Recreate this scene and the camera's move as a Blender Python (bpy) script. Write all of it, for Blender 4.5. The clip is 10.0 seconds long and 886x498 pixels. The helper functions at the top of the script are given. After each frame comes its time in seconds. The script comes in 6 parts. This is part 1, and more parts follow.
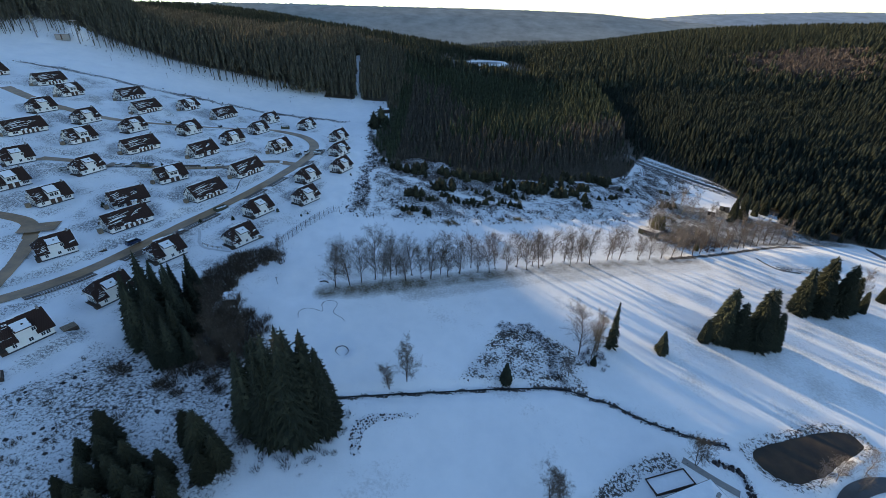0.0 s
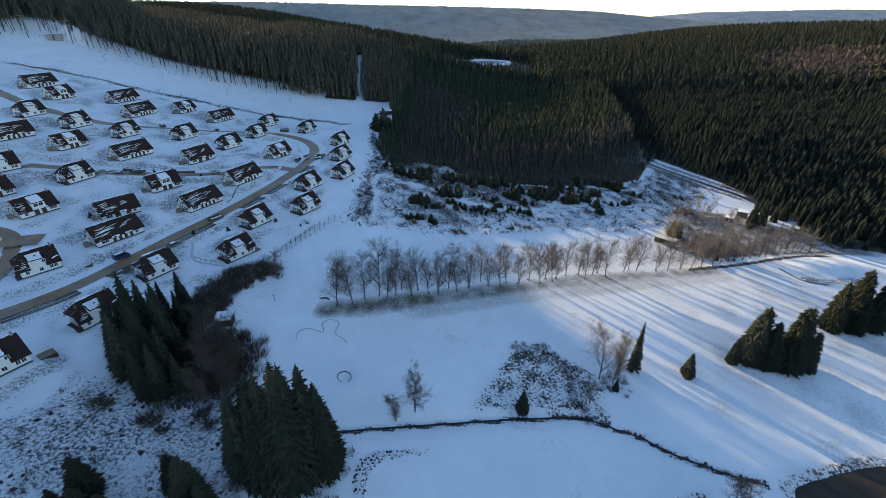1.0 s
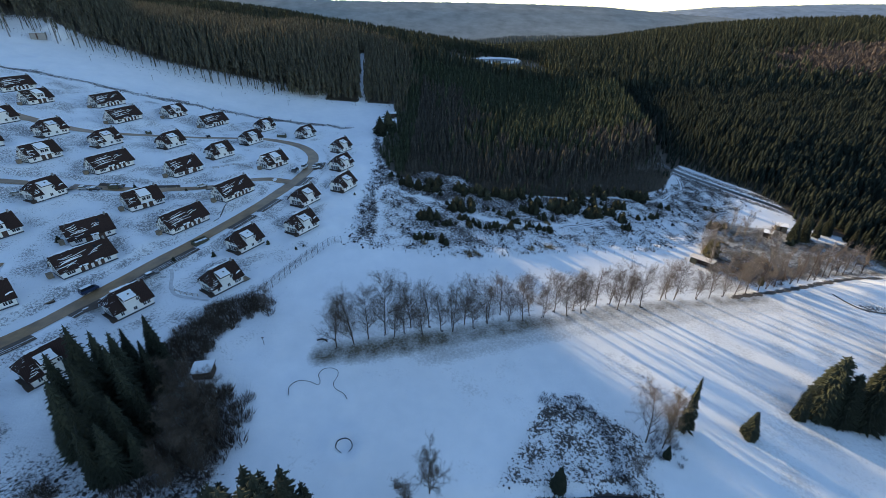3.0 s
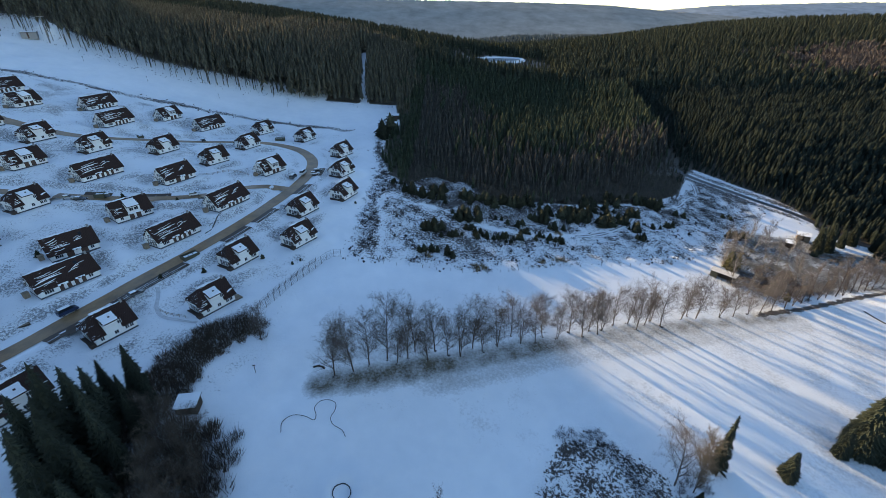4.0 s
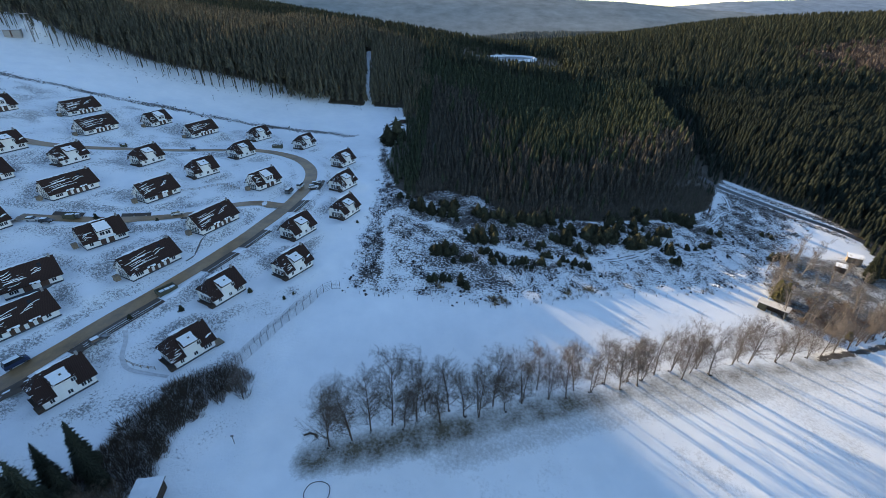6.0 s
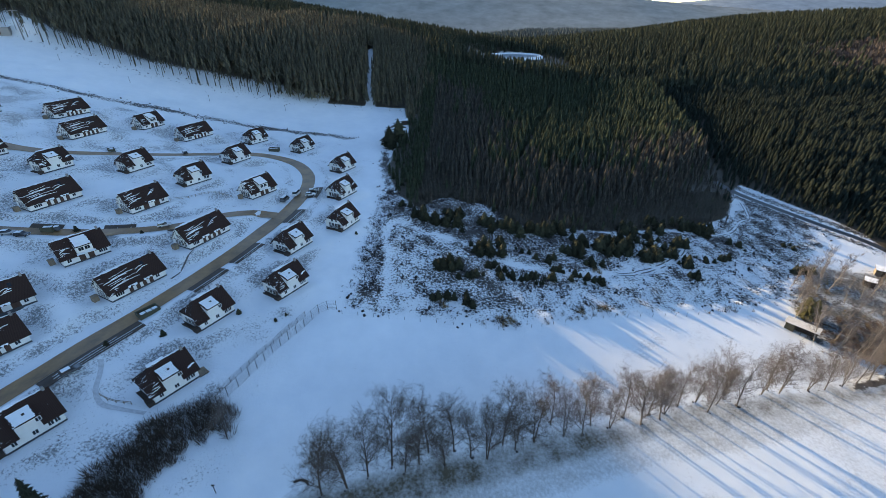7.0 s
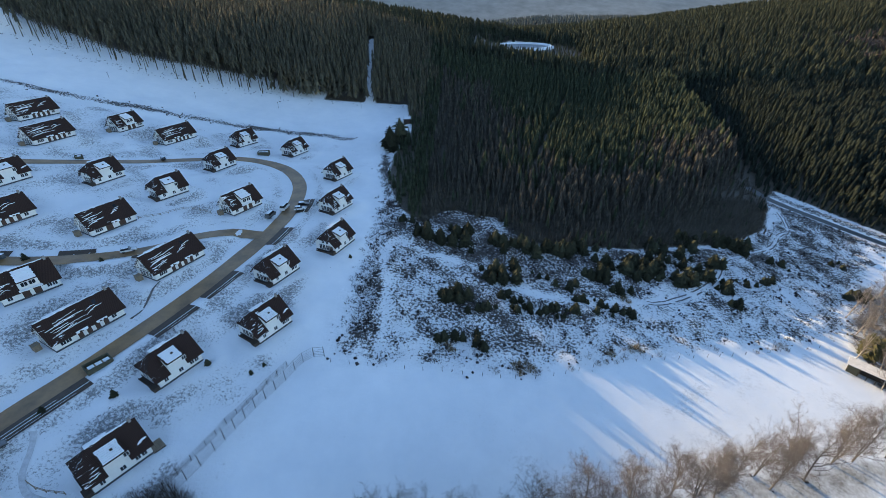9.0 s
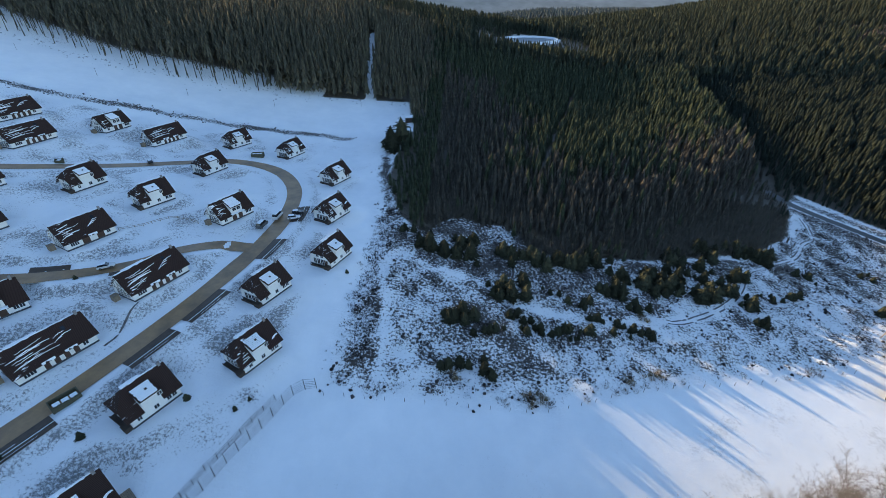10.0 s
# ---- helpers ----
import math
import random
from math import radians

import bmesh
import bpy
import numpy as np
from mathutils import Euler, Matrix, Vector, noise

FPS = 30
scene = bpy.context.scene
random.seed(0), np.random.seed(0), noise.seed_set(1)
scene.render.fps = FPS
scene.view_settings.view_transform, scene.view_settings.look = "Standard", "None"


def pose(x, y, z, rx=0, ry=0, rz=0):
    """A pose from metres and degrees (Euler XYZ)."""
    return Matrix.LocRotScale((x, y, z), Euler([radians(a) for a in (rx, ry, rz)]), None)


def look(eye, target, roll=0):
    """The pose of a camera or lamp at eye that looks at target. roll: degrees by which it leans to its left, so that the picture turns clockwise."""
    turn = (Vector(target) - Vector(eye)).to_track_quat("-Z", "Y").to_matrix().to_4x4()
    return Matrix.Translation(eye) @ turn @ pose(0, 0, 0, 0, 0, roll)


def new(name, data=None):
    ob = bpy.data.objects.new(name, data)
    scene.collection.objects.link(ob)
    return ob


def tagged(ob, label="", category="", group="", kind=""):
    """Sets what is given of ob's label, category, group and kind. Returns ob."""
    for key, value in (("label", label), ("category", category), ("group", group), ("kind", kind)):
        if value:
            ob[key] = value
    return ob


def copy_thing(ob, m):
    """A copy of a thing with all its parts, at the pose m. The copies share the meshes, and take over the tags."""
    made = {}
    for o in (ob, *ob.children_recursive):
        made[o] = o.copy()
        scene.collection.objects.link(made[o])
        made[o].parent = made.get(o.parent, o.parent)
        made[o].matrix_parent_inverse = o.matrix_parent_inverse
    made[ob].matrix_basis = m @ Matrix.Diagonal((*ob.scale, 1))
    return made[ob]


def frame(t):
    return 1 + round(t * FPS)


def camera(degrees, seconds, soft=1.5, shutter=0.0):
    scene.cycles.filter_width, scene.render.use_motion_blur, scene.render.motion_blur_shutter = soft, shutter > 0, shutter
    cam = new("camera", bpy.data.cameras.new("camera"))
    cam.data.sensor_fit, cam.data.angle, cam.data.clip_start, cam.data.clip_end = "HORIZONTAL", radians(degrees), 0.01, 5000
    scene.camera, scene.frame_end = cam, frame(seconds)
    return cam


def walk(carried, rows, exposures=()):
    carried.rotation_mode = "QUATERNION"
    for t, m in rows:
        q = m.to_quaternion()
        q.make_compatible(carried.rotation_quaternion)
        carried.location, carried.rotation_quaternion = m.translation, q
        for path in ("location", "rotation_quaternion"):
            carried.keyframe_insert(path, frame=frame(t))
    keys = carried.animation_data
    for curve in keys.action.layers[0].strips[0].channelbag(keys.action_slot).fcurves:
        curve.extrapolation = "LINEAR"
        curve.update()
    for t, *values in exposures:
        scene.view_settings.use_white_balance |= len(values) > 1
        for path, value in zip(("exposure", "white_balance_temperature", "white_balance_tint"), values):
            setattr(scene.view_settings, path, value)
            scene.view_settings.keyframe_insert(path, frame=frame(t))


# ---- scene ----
cam = camera(91.1, 10.0, soft=0.75)
METRES, EYE, TILT, LEAN, TURN = 125.0, 102.6, -28.0, 0.0, 0.0
ROWS = [
    (0.0, 0.0, 0.0, 0.0, 0.0, 0.0, -0.0),
    (0.5, -0.011, 0.0416, 0.0212, 0.1, -0.08, 0.05),
    (1.0, -0.0225, 0.0871, 0.0444, 0.13, -0.14, 0.12),
    (1.5, -0.0314, 0.1297, 0.0674, 0.17, -0.24, 0.15),
    (2.0, -0.0404, 0.1759, 0.0919, 0.3, -0.37, 0.16),
    (2.5, -0.048, 0.2186, 0.1126, 0.42, -0.44, 0.14),
    (4.0, -0.0683, 0.3501, 0.1818, 0.79, -0.67, 0.0),
    (4.5, -0.0754, 0.3913, 0.2041, 0.93, -0.74, -0.09),
    (5.0, -0.0829, 0.4358, 0.2272, 1.09, -0.83, -0.19),
    (5.5, -0.0896, 0.4768, 0.2489, 1.24, -0.91, -0.25),
    (7.0, -0.1034, 0.6082, 0.3224, 1.72, -1.44, -0.49),
    (7.5, -0.1068, 0.6499, 0.3446, 1.87, -1.68, -0.55),
    (8.0, -0.1094, 0.6949, 0.369, 2.07, -2.09, -0.59),
    (8.5, -0.1126, 0.7369, 0.392, 2.16, -2.45, -0.6),
    (9.0, -0.1159, 0.7835, 0.4164, 2.27, -2.77, -0.6),
    (9.5, -0.1197, 0.8269, 0.4393, 2.38, -3.14, -0.68),
    (10.0, -0.1245, 0.8748, 0.4651, 2.56, -3.58, -0.74),
]
walk(cam, [(t, pose(0, 0, EYE, TILT, LEAN, TURN) @ pose(METRES * x, METRES * y, METRES * z, 90 + pitch, roll, yaw)) for t, x, y, z, yaw, pitch, roll in ROWS], exposures=[(0.0, 1.25, 6200, 10), (10.0, 1.59, 6260, 10)])

# ---- light ----
SUN_AZ, SUN_EL = -46.0, 13.3          # the sun stands low, ahead and to the left
world = bpy.data.worlds.new("winter_sky")
scene.world = world
world.use_nodes = True
wn = world.node_tree.nodes
sky = wn.new("ShaderNodeTexSky")
sky.sky_type, sky.sun_disc = "NISHITA", False
sky.sun_elevation, sky.sun_rotation = radians(SUN_EL), radians(SUN_AZ)
sky.altitude, sky.air_density, sky.dust_density, sky.ozone_density = 600, 0.9, 0.0, 1.4
wn["Background"].inputs["Strength"].default_value = 0.12
world.node_tree.links.new(sky.outputs[0], wn["Background"].inputs["Color"])
lamp = bpy.data.lights.new("sun", "SUN")
lamp.energy, lamp.angle, lamp.color = 5.1, radians(0.7), (1.0, 0.745, 0.41)
sun = new("sun", lamp)
_a, _e = radians(SUN_AZ), radians(SUN_EL)
sun.matrix_world = look((math.sin(_a) * 500, math.cos(_a) * 500, math.tan(_e) * 500), (0, 0, 0))

# ---- lie of the land ----
HILLS = [47.4, -2.1, 7.9, 21.3, 15.5, -3.4, -3.6, -8.5, -9.3, -30.7, -36.1, 4.2, -5.4, 15.6, 3.5, 32.5, 36.8, 12.5, -19.3,
         1.4, -18.7, -7.5, -44.8, -8.9, 23.1, -3.3, 10.3, 24.3, 3.9, 10.7, -9.4, -17.0, 12.9, -48.1, 14.7, -24.8, -19.9,
         53.1, 152.4, -24.6, 15.6, -45.0, 46.6, -45.7, -72.5, 9.7, -76.2, -11.2, -54.6, 171.6, -43.9, 69.9, 16.8, -44.0,
         -81.7, -137.4, -38.2, -75.3]
CENTRES = [(x, y, 95) for y in (60, 150, 240, 330, 420) for x in (-240, -150, -60, 30, 120, 210)]
CENTRES += [(x, y, 330) for y in (-200, 250, 600, 950, 1300) for x in (-800, -400, 0, 400, 800)]


def smooth(a, b, v):
    k = np.clip((np.asarray(v, float) - a) / (np.asarray(b, float) - a), 0, 1)
    return k * k * (3 - 2 * k)


def lie(x, y):
    """Height of the bare valley, before banks, ditches and ponds."""
    x, y = np.asarray(x, float), np.asarray(y, float)
    z = HILLS[0] + HILLS[1] * x / 100 + HILLS[2] * y / 100
    for (cx, cy, r), h in zip(CENTRES, HILLS[3:]):
        z = z + h * np.exp(-((x - cx) ** 2 + (y - cy) ** 2) / (2 * r * r))
    z = z + 5 * smooth(540, 620, y) * smooth(-250, -50, x)
    far = smooth(900, 1700, np.hypot(x, y - 250))
    return z * (1 - far) - 14 * far


def away(x, y, line):
    """Distance from a polyline."""
    best = np.full(np.shape(x), 1e9)
    for (ax, ay), (bx, by) in zip(line, line[1:]):
        dx, dy = bx - ax, by - ay
        k = np.clip(((x - ax) * dx + (y - ay) * dy) / (dx * dx + dy * dy + 1e-9), 0, 1)
        best = np.minimum(best, np.hypot(x - ax - k * dx, y - ay - k * dy))
    return best


def along(x, y, line):
    """Distance from a polyline, and the lie of the land at its nearest place."""
    best, level = np.full(np.shape(x), 1e9), np.zeros(np.shape(x))
    pts = np.array(line)
    hs = lie(pts[:, 0], pts[:, 1])
    for (ax, ay), (bx, by), ha, hb in zip(line, line[1:], hs, hs[1:]):
        dx, dy = bx - ax, by - ay
        k = np.clip(((x - ax) * dx + (y - ay) * dy) / (dx * dx + dy * dy + 1e-9), 0, 1)
        d = np.hypot(x - ax - k * dx, y - ay - k * dy)
        level = np.where(d < best, ha + k * (hb - ha), level)
        best = np.minimum(best, d)
    return best, level


def inside(x, y, poly):
    """Whether points lie in a polygon."""
    x, y = np.asarray(x, float), np.asarray(y, float)
    odd = np.zeros(x.shape, bool)
    for (ax, ay), (bx, by) in zip(poly, poly[1:] + poly[:1]):
        hit = (ay > y) != (by > y)
        odd ^= hit & (x < (bx - ax) * (y - ay) / ((by - ay) if by != ay else 1e-9) + ax)
    return odd


def depth_in(x, y, poly):
    """Signed distance: positive inside the polygon."""
    return np.where(inside(x, y, poly), 1, -1) * away(x, y, poly + poly[:1])


def curve(line, step=3.0):
    """A smooth, evenly stepped line through a few points (Catmull-Rom)."""
    pts = [Vector((*p, 0)) for p in line]
    pts = [2 * pts[0] - pts[1]] + pts + [2 * pts[-1] - pts[-2]]
    out = []
    for i in range(1, len(pts) - 2):
        a, b, c, d = pts[i - 1:i + 3]
        n = max(1, int((c - b).length / step))
        for j in range(n):
            t = j / n
            p = 0.5 * (2 * b + (c - a) * t + (2 * a - 5 * b + 4 * c - d) * t * t + (3 * b - a - 3 * c + d) * t ** 3)
            out.append((p.x, p.y))
    return out + [tuple(line[-1])]


# plan of the village and the valley
MAIN_ROAD = curve([(-190, 60), (-160, 88), (-140, 114), (-129, 131), (-121, 148), (-112, 167), (-103, 184), (-93, 206), (-86, 228), (-82, 249), (-82, 270), (-87, 291),
                   (-98, 308), (-112, 316), (-127, 315), (-142, 302), (-154, 289), (-170, 275), (-188, 263), (-208, 260), (-235, 264), (-262, 275)])
MID_ROAD = curve([(-85, 243), (-94, 242), (-104, 236), (-112, 227), (-123, 220), (-138, 214), (-156, 210), (-180, 206), (-215, 200)])
LEFT_ROAD = curve([(-146, 112), (-148, 122), (-152, 135), (-158, 149), (-164, 157), (-175, 160), (-205, 160)])
VALLEY_ROAD = curve([(150, 352), (156, 334), (173, 313), (185, 300), (196, 289), (204, 276), (216, 255), (228, 237), (236, 219), (240, 203), (246, 180)])
BROOK = curve([(-44, 86), (-30, 90), (-16, 93), (0, 96), (17, 99), (35, 101), (42, 100), (47, 98), (53, 96), (59, 92), (66, 89), (74, 86), (82, 84)], 2)
POND = [(87, 83), (91, 85.4), (98.4, 87.3), (108, 89.6), (118.6, 91.4), (123.7, 89.5), (124.4, 84.2), (118.7, 81.1), (113, 79), (105.2, 74.7), (97, 72.5), (92.5, 73), (88.5, 76)]
SQUIGGLE = curve([(-49.7, 120.6), (-50.2, 123.3), (-48.4, 125.6), (-45.5, 125.8), (-42.8, 124.9), (-42.7, 126.5), (-43.6, 128.5), (-42.7, 130.6), (-40.6, 131.3), (-38.7, 130.6), (-38.3, 128.7), (-38.9, 126.1), (-37.9, 124.2), (-35.4, 122.9), (-34.2, 121.2)], 0.6)
ROW_LINE = [(-46, 138), (-26, 145), (5, 156), (22, 162), (51, 171), (82, 179), (122, 189)]
SCRUB = [(-58, 380), (-60, 330), (-52, 290), (-46, 250), (-50, 215), (-49, 193), (-24, 195), (1, 196), (12, 199), (34, 207), (62, 213), (105, 223),
         (121, 229), (150, 262), (185, 290), (170, 318), (155, 330), (139, 310), (109, 285), (58, 270), (22, 266), (12, 278), (-20, 284), (-34, 272), (-43, 290)]
BROWNWOOD = [(108, 205), (116, 232), (137, 256), (152, 263), (160, 254), (162, 240), (156, 222), (148, 209), (131, 197), (118, 193)]
DRY_GROUND = [(108, 205), (125, 196), (165, 205), (205, 213), (240, 214), (222, 246), (196, 250), (182, 262), (165, 262), (148, 266), (118, 232)]
WOOD_DITCH = [(112, 186.5), (117, 188), (134, 193), (161, 203), (184, 210), (200, 213)]
ROUGH_TRIANGLE = [(3, 100), (13, 117), (20, 127), (31, 131), (45, 121), (52, 113), (40, 102)]
ROUGH_SOUTH = [(35, 66), (45.6, 74.7), (55.6, 79.6), (63.5, 81.8), (66.4, 77.6), (64.9, 75.4), (53.2, 72.2), (48.7, 67.7), (38.7, 64.5)]
ROUGH_BANK = [(-120, 60), (-112, 82), (-98, 100), (-88, 112), (-84, 128), (-62, 118), (-56, 100), (-46, 84), (-44, 62), (-60, 40), (-100, 40)]
FOREST = [(-1500, 200), (-700, 250), (-440, 320), (-340, 345), (-326, 385), (-312, 395), (-278, 395), (-231, 390), (-175, 403), (-115, 416),
          (-54, 427), (-46, 380), (-52, 340), (-50, 305), (-41, 276), (-30, 265), (-11, 260), (16, 262), (58, 268), (109, 285), (135, 304), (150, 330),
          (163, 346), (181, 320), (193, 307), (200, 293), (200, 278), (195, 265), (204, 257), (213, 254), (210, 237), (214, 225), (231, 220), (256, 212), (292, 190), (500, 160), (1500, 150), (1500, 1500), (-1500, 1500)]
GAP = [(-77, 412), (-85, 464), (-103, 580)]
SCRUB_TRACK = curve([(-36, 200), (-38, 225), (-41, 240), (-38, 252), (-27, 246), (-9, 241), (3, 233), (27, 231), (48, 235), (57, 236), (75, 246), (87, 257), (97, 270), (112, 278), (127, 287), (136, 297), (145, 304), (151, 322)], 3)
FENCE_LINE = curve([(-50, 194), (-54.9, 191.7), (-59.0, 182.8), (-62.9, 174.5), (-66.2, 166.6), (-69.2, 160.5), (-71.5, 155)], 2.6)

RESERVOIR = (58, 694, 33)

# houses: kind, corner x, y, heading of the long front in degrees
HOUSES = [("B", -251, 287, 70), ("C", -230, 277, 74), ("A", -222, 245, 70), ("A", -198, 243, 70), ("B", -214, 216, 64), ("C", -187, 219, 68), ("A", -198, 192, 56), ("A", -167, 194, 68),
          ("C", -188, 173, 64), ("B", -210, 298, 70), ("B", -189, 279, 72), ("A", -174, 244, 68), ("B", -160, 219, 65), ("C", -180, 315, 72), ("A", -151, 258, 66), ("D", -131, 227, 63),
          ("B", -158, 313, 64), ("A", -131, 331, 58), ("A", -124, 292, 64), ("A", -102, 328, 64), ("A", -126, 255, 58), ("C", -98, 252, 61), ("A", -72, 299, 62), ("A", -64, 264, 64),
          ("A", -57, 237, 67), ("B", -103, 212, 66), ("A", -71, 217, 64), ("A", -67, 195, 60), ("B", -112, 185, 64), ("C", -133, 196, 54), ("A", -84, 179, 62), ("A", -84, 156, 57),
          ("D", -140, 172, 51), ("B", -132, 156, 59), ("A", -106, 141, 59), ("A", -143, 135, 50), ("C", -167, 167, 62), ("A", -110, 115, 62), ("A", -118, 91, 59), ("B", -281, 283, 79)]
LENGTH = {"A": 10.7, "B": 16.3, "C": 12.5, "D": 13.6}
DEEP = 8.4


def footprints():
    for kind, x, y, a in HOUSES:
        c, s, n = math.cos(radians(a)), math.sin(radians(a)), LENGTH[kind]
        yield kind, x, y, a, x + c * n / 2 - s * DEEP / 2, y + s * n / 2 + c * DEEP / 2, float(lie(x, y)) + 0.25


def shape_noise(x, y, size, seed):
    """Cheap smooth noise in -1..1 from a few crossed waves."""
    rng = np.random.RandomState(seed)
    out = 0
    for _ in range(7):
        a, p, f = rng.uniform(0, 6.28), rng.uniform(0, 6.28), rng.uniform(0.6, 1.7) * 6.28 / size
        out = out + np.sin((x * math.cos(a) + y * math.sin(a)) * f + p + 1.3 * np.sin((y * math.cos(a) - x * math.sin(a)) * f * 0.7 + p * 2))
    return out / 4.5


def land(x, y):
    """Height of the ground with banks, roads, brook, pond and bunkers."""
    x, y = np.asarray(x, float), np.asarray(y, float)
    z = lie(x, y)
    # swells added to the left hill, mostly unseen, to block the low sun
    z = z + 22 * np.exp(-((x + 415) / 90) ** 2 - ((y - 375) / 95) ** 2) + 16 * np.exp(-((x + 420) / 120) ** 2 - ((y - 520) / 100) ** 2) + 16 * np.exp(-((x + 345) / 48) ** 2 - ((y - 445) / 42) ** 2)
    # the higher hill behind, raised out of view so that its shade fills the valley
    toward, across = -0.719 * x + 0.695 * y, 0.695 * x + 0.719 * y
    z = z + (38 * smooth(186, 104, across + 8 * np.sin(toward / 31) + 5 * np.sin(across / 9)) + 16 * smooth(125, 60, across)) * np.exp(-((toward - 690) / 80) ** 2) * smooth(-330, -180, across)
    z = z - 11 * smooth(700, 860, y) * smooth(-750, -520, x) * smooth(150, 40, x)
    plant_hill = smooth(-60, -30, x) * smooth(150, 60, x - 0.25 * (y - 280)) * smooth(300, 400, y) * smooth(640, 560, y)
    z = z + 4.5 * plant_hill
    z = z + 5.0 * smooth(150, 210, x) * smooth(0, 50, x - 170 + 0.6 * (y - 330)) * smooth(300, 380, y + 0.4 * (x - 200))
    village = smooth(-40, -60, x) * smooth(60, 90, y) * smooth(400, 370, y)
    z = z + village * (0.6 * shape_noise(x, y, 24, 3) + 0.18 * shape_noise(x, y, 8, 4))
    scrub = smooth(-4, 6, depth_in(x, y, SCRUB))
    z = z + scrub * (0.5 * shape_noise(x, y, 17, 5) + 0.25 * shape_noise(x, y, 6, 6))
    held = np.zeros(np.shape(z))
    for kind, hx, hy, a, cx, cy, pad in footprints():
        c, s = math.cos(radians(a)), math.sin(radians(a))
        u, v = np.abs((x - cx) * c + (y - cy) * s) - LENGTH[kind] / 2, np.abs(-(x - cx) * s + (y - cy) * c) - DEEP / 2
        d = np.hypot(np.maximum(u, 0), np.maximum(v, 0))
        k = smooth(7.0, 2.0, d)
        z = z * (1 - k) + pad * k
        held = np.maximum(held, smooth(4.0, 1.8, d))
    for line, w, flat in ((LEFT_ROAD, 2.6, 3.6), (MID_ROAD, 2.6, 6.0), (MAIN_ROAD, 3.1, 7.0), (VALLEY_ROAD, 2.4, 3.4)):
        d, level = along(x, y, line)
        k = smooth(flat + 2.6, flat, d) * (1 - held)
        z = z * (1 - k) + level * k - 0.4 * smooth(w + 1.6, w + 0.4, d) * (k > 0)
    z = z - 1.0 * smooth(3.4, 1.2, away(x, y, BROOK))
    deep = depth_in(x, y, POND)
    z = np.where(deep > -6, z * (1 - smooth(-5, 0, deep)) + (-7.6 - 1.2 * smooth(0, 3, deep)) * smooth(-5, 0, deep), z)
    z = z + 0.5 * smooth(5.5, 1.0, away(x, y, SQUIGGLE))
    r = np.hypot(x + 32, y - 107.5)
    z = z + 0.8 * np.exp(-((r - 4.2) / 1.5) ** 2) - 0.8 * smooth(3, 1, r)
    k = smooth(52, 37, np.hypot(x - RESERVOIR[0], y - RESERVOIR[1]))
    z = z * (1 - k) + 42.6 * k
    z = z + 3.2 * np.exp(-((x - 190) / 20) ** 2 - ((y - 200) / 9) ** 2)
    z = z + 8 * np.exp(-((x + 303) / 10) ** 2 - ((y - 406) / 7) ** 2)
    return z


def zed(x, y):
    return float(land(np.array([float(x)]), np.array([float(y)]))[0])


# ---- materials ----
def material(name, colour, rough=0.8, metal=0.0, second=None, size=3.0, amount=0.5, bump=0.0, bump_size=None, spec=0.3, island=0.0, per_object=0.0, detail=6.0, thin=0.0):
    """A grained surface: two colours mixed by noise at two scales, with relief; islands or objects may vary in brightness."""
    mat = bpy.data.materials.new(name)
    mat.use_nodes = True
    n, l = mat.node_tree.nodes, mat.node_tree.links
    b = n["Principled BSDF"]
    b.inputs["Roughness"].default_value, b.inputs["Metallic"].default_value = rough, metal
    b.inputs["Specular IOR Level"].default_value = spec
    co = n.new("ShaderNodeTexCoord")
    tex = n.new("ShaderNodeTexNoise")
    tex.inputs["Scale"].default_value, tex.inputs["Detail"].default_value, tex.inputs["Roughness"].default_value = 1.0 / size, detail, 0.65
    l.new(co.outputs["Object"], tex.inputs["Vector"])
    second = second or tuple(c * 0.7 for c in colour)
    ramp = n.new("ShaderNodeValToRGB")
    ramp.color_ramp.elements[0].position, ramp.color_ramp.elements[1].position = 0.5 - 0.25 * (1 - amount) - 0.1, 0.5 + 0.25 * (1 - amount) + 0.1
    ramp.color_ramp.elements[0].color, ramp.color_ramp.elements[1].color = (*second, 1), (*colour, 1)
    l.new(tex.outputs["Fac"], ramp.inputs["Fac"])
    out = ramp.outputs["Color"]
    if island or per_object:
        geo = n.new("ShaderNodeNewGeometry") if island else n.new("ShaderNodeObjectInfo")
        hsv = n.new("ShaderNodeHueSaturation")
        mr = n.new("ShaderNodeMapRange")
        k = island or per_object
        mr.inputs["To Min"].default_value, mr.inputs["To Max"].default_value = 1 - k, 1 + k
        l.new(geo.outputs["Random Per Island" if island else "Random"], mr.inputs["Value"])
        l.new(mr.outputs[0], hsv.inputs["Value"])
        l.new(out, hsv.inputs["Color"])
        out = hsv.outputs["Color"]
    l.new(out, b.inputs["Base Color"])
    if bump:
        t2 = n.new("ShaderNodeTexNoise")
        t2.inputs["Scale"].default_value, t2.inputs["Detail"].default_value = 1.0 / (bump_size or size / 4), 8
        l.new(co.outputs["Object"], t2.inputs["Vector"])
        bp = n.new("ShaderNodeBump")
        bp.inputs["Strength"].default_value, bp.inputs["Distance"].default_value = 0.8, bump
        l.new(t2.outputs["Fac"], bp.inputs["Height"])
        l.new(bp.outputs[0], b.inputs["Normal"])
    if thin:
        tr, mx = n.new("ShaderNodeBsdfTranslucent"), n.new("ShaderNodeMixShader")
        l.new(out, tr.inputs["Color"])
        mx.inputs[0].default_value = thin
        l.new(b.outputs[0], mx.inputs[1])
        l.new(tr.outputs[0], mx.inputs[2])
        l.new(mx.outputs[0], n["Material Output"].inputs["Surface"])
    return mat


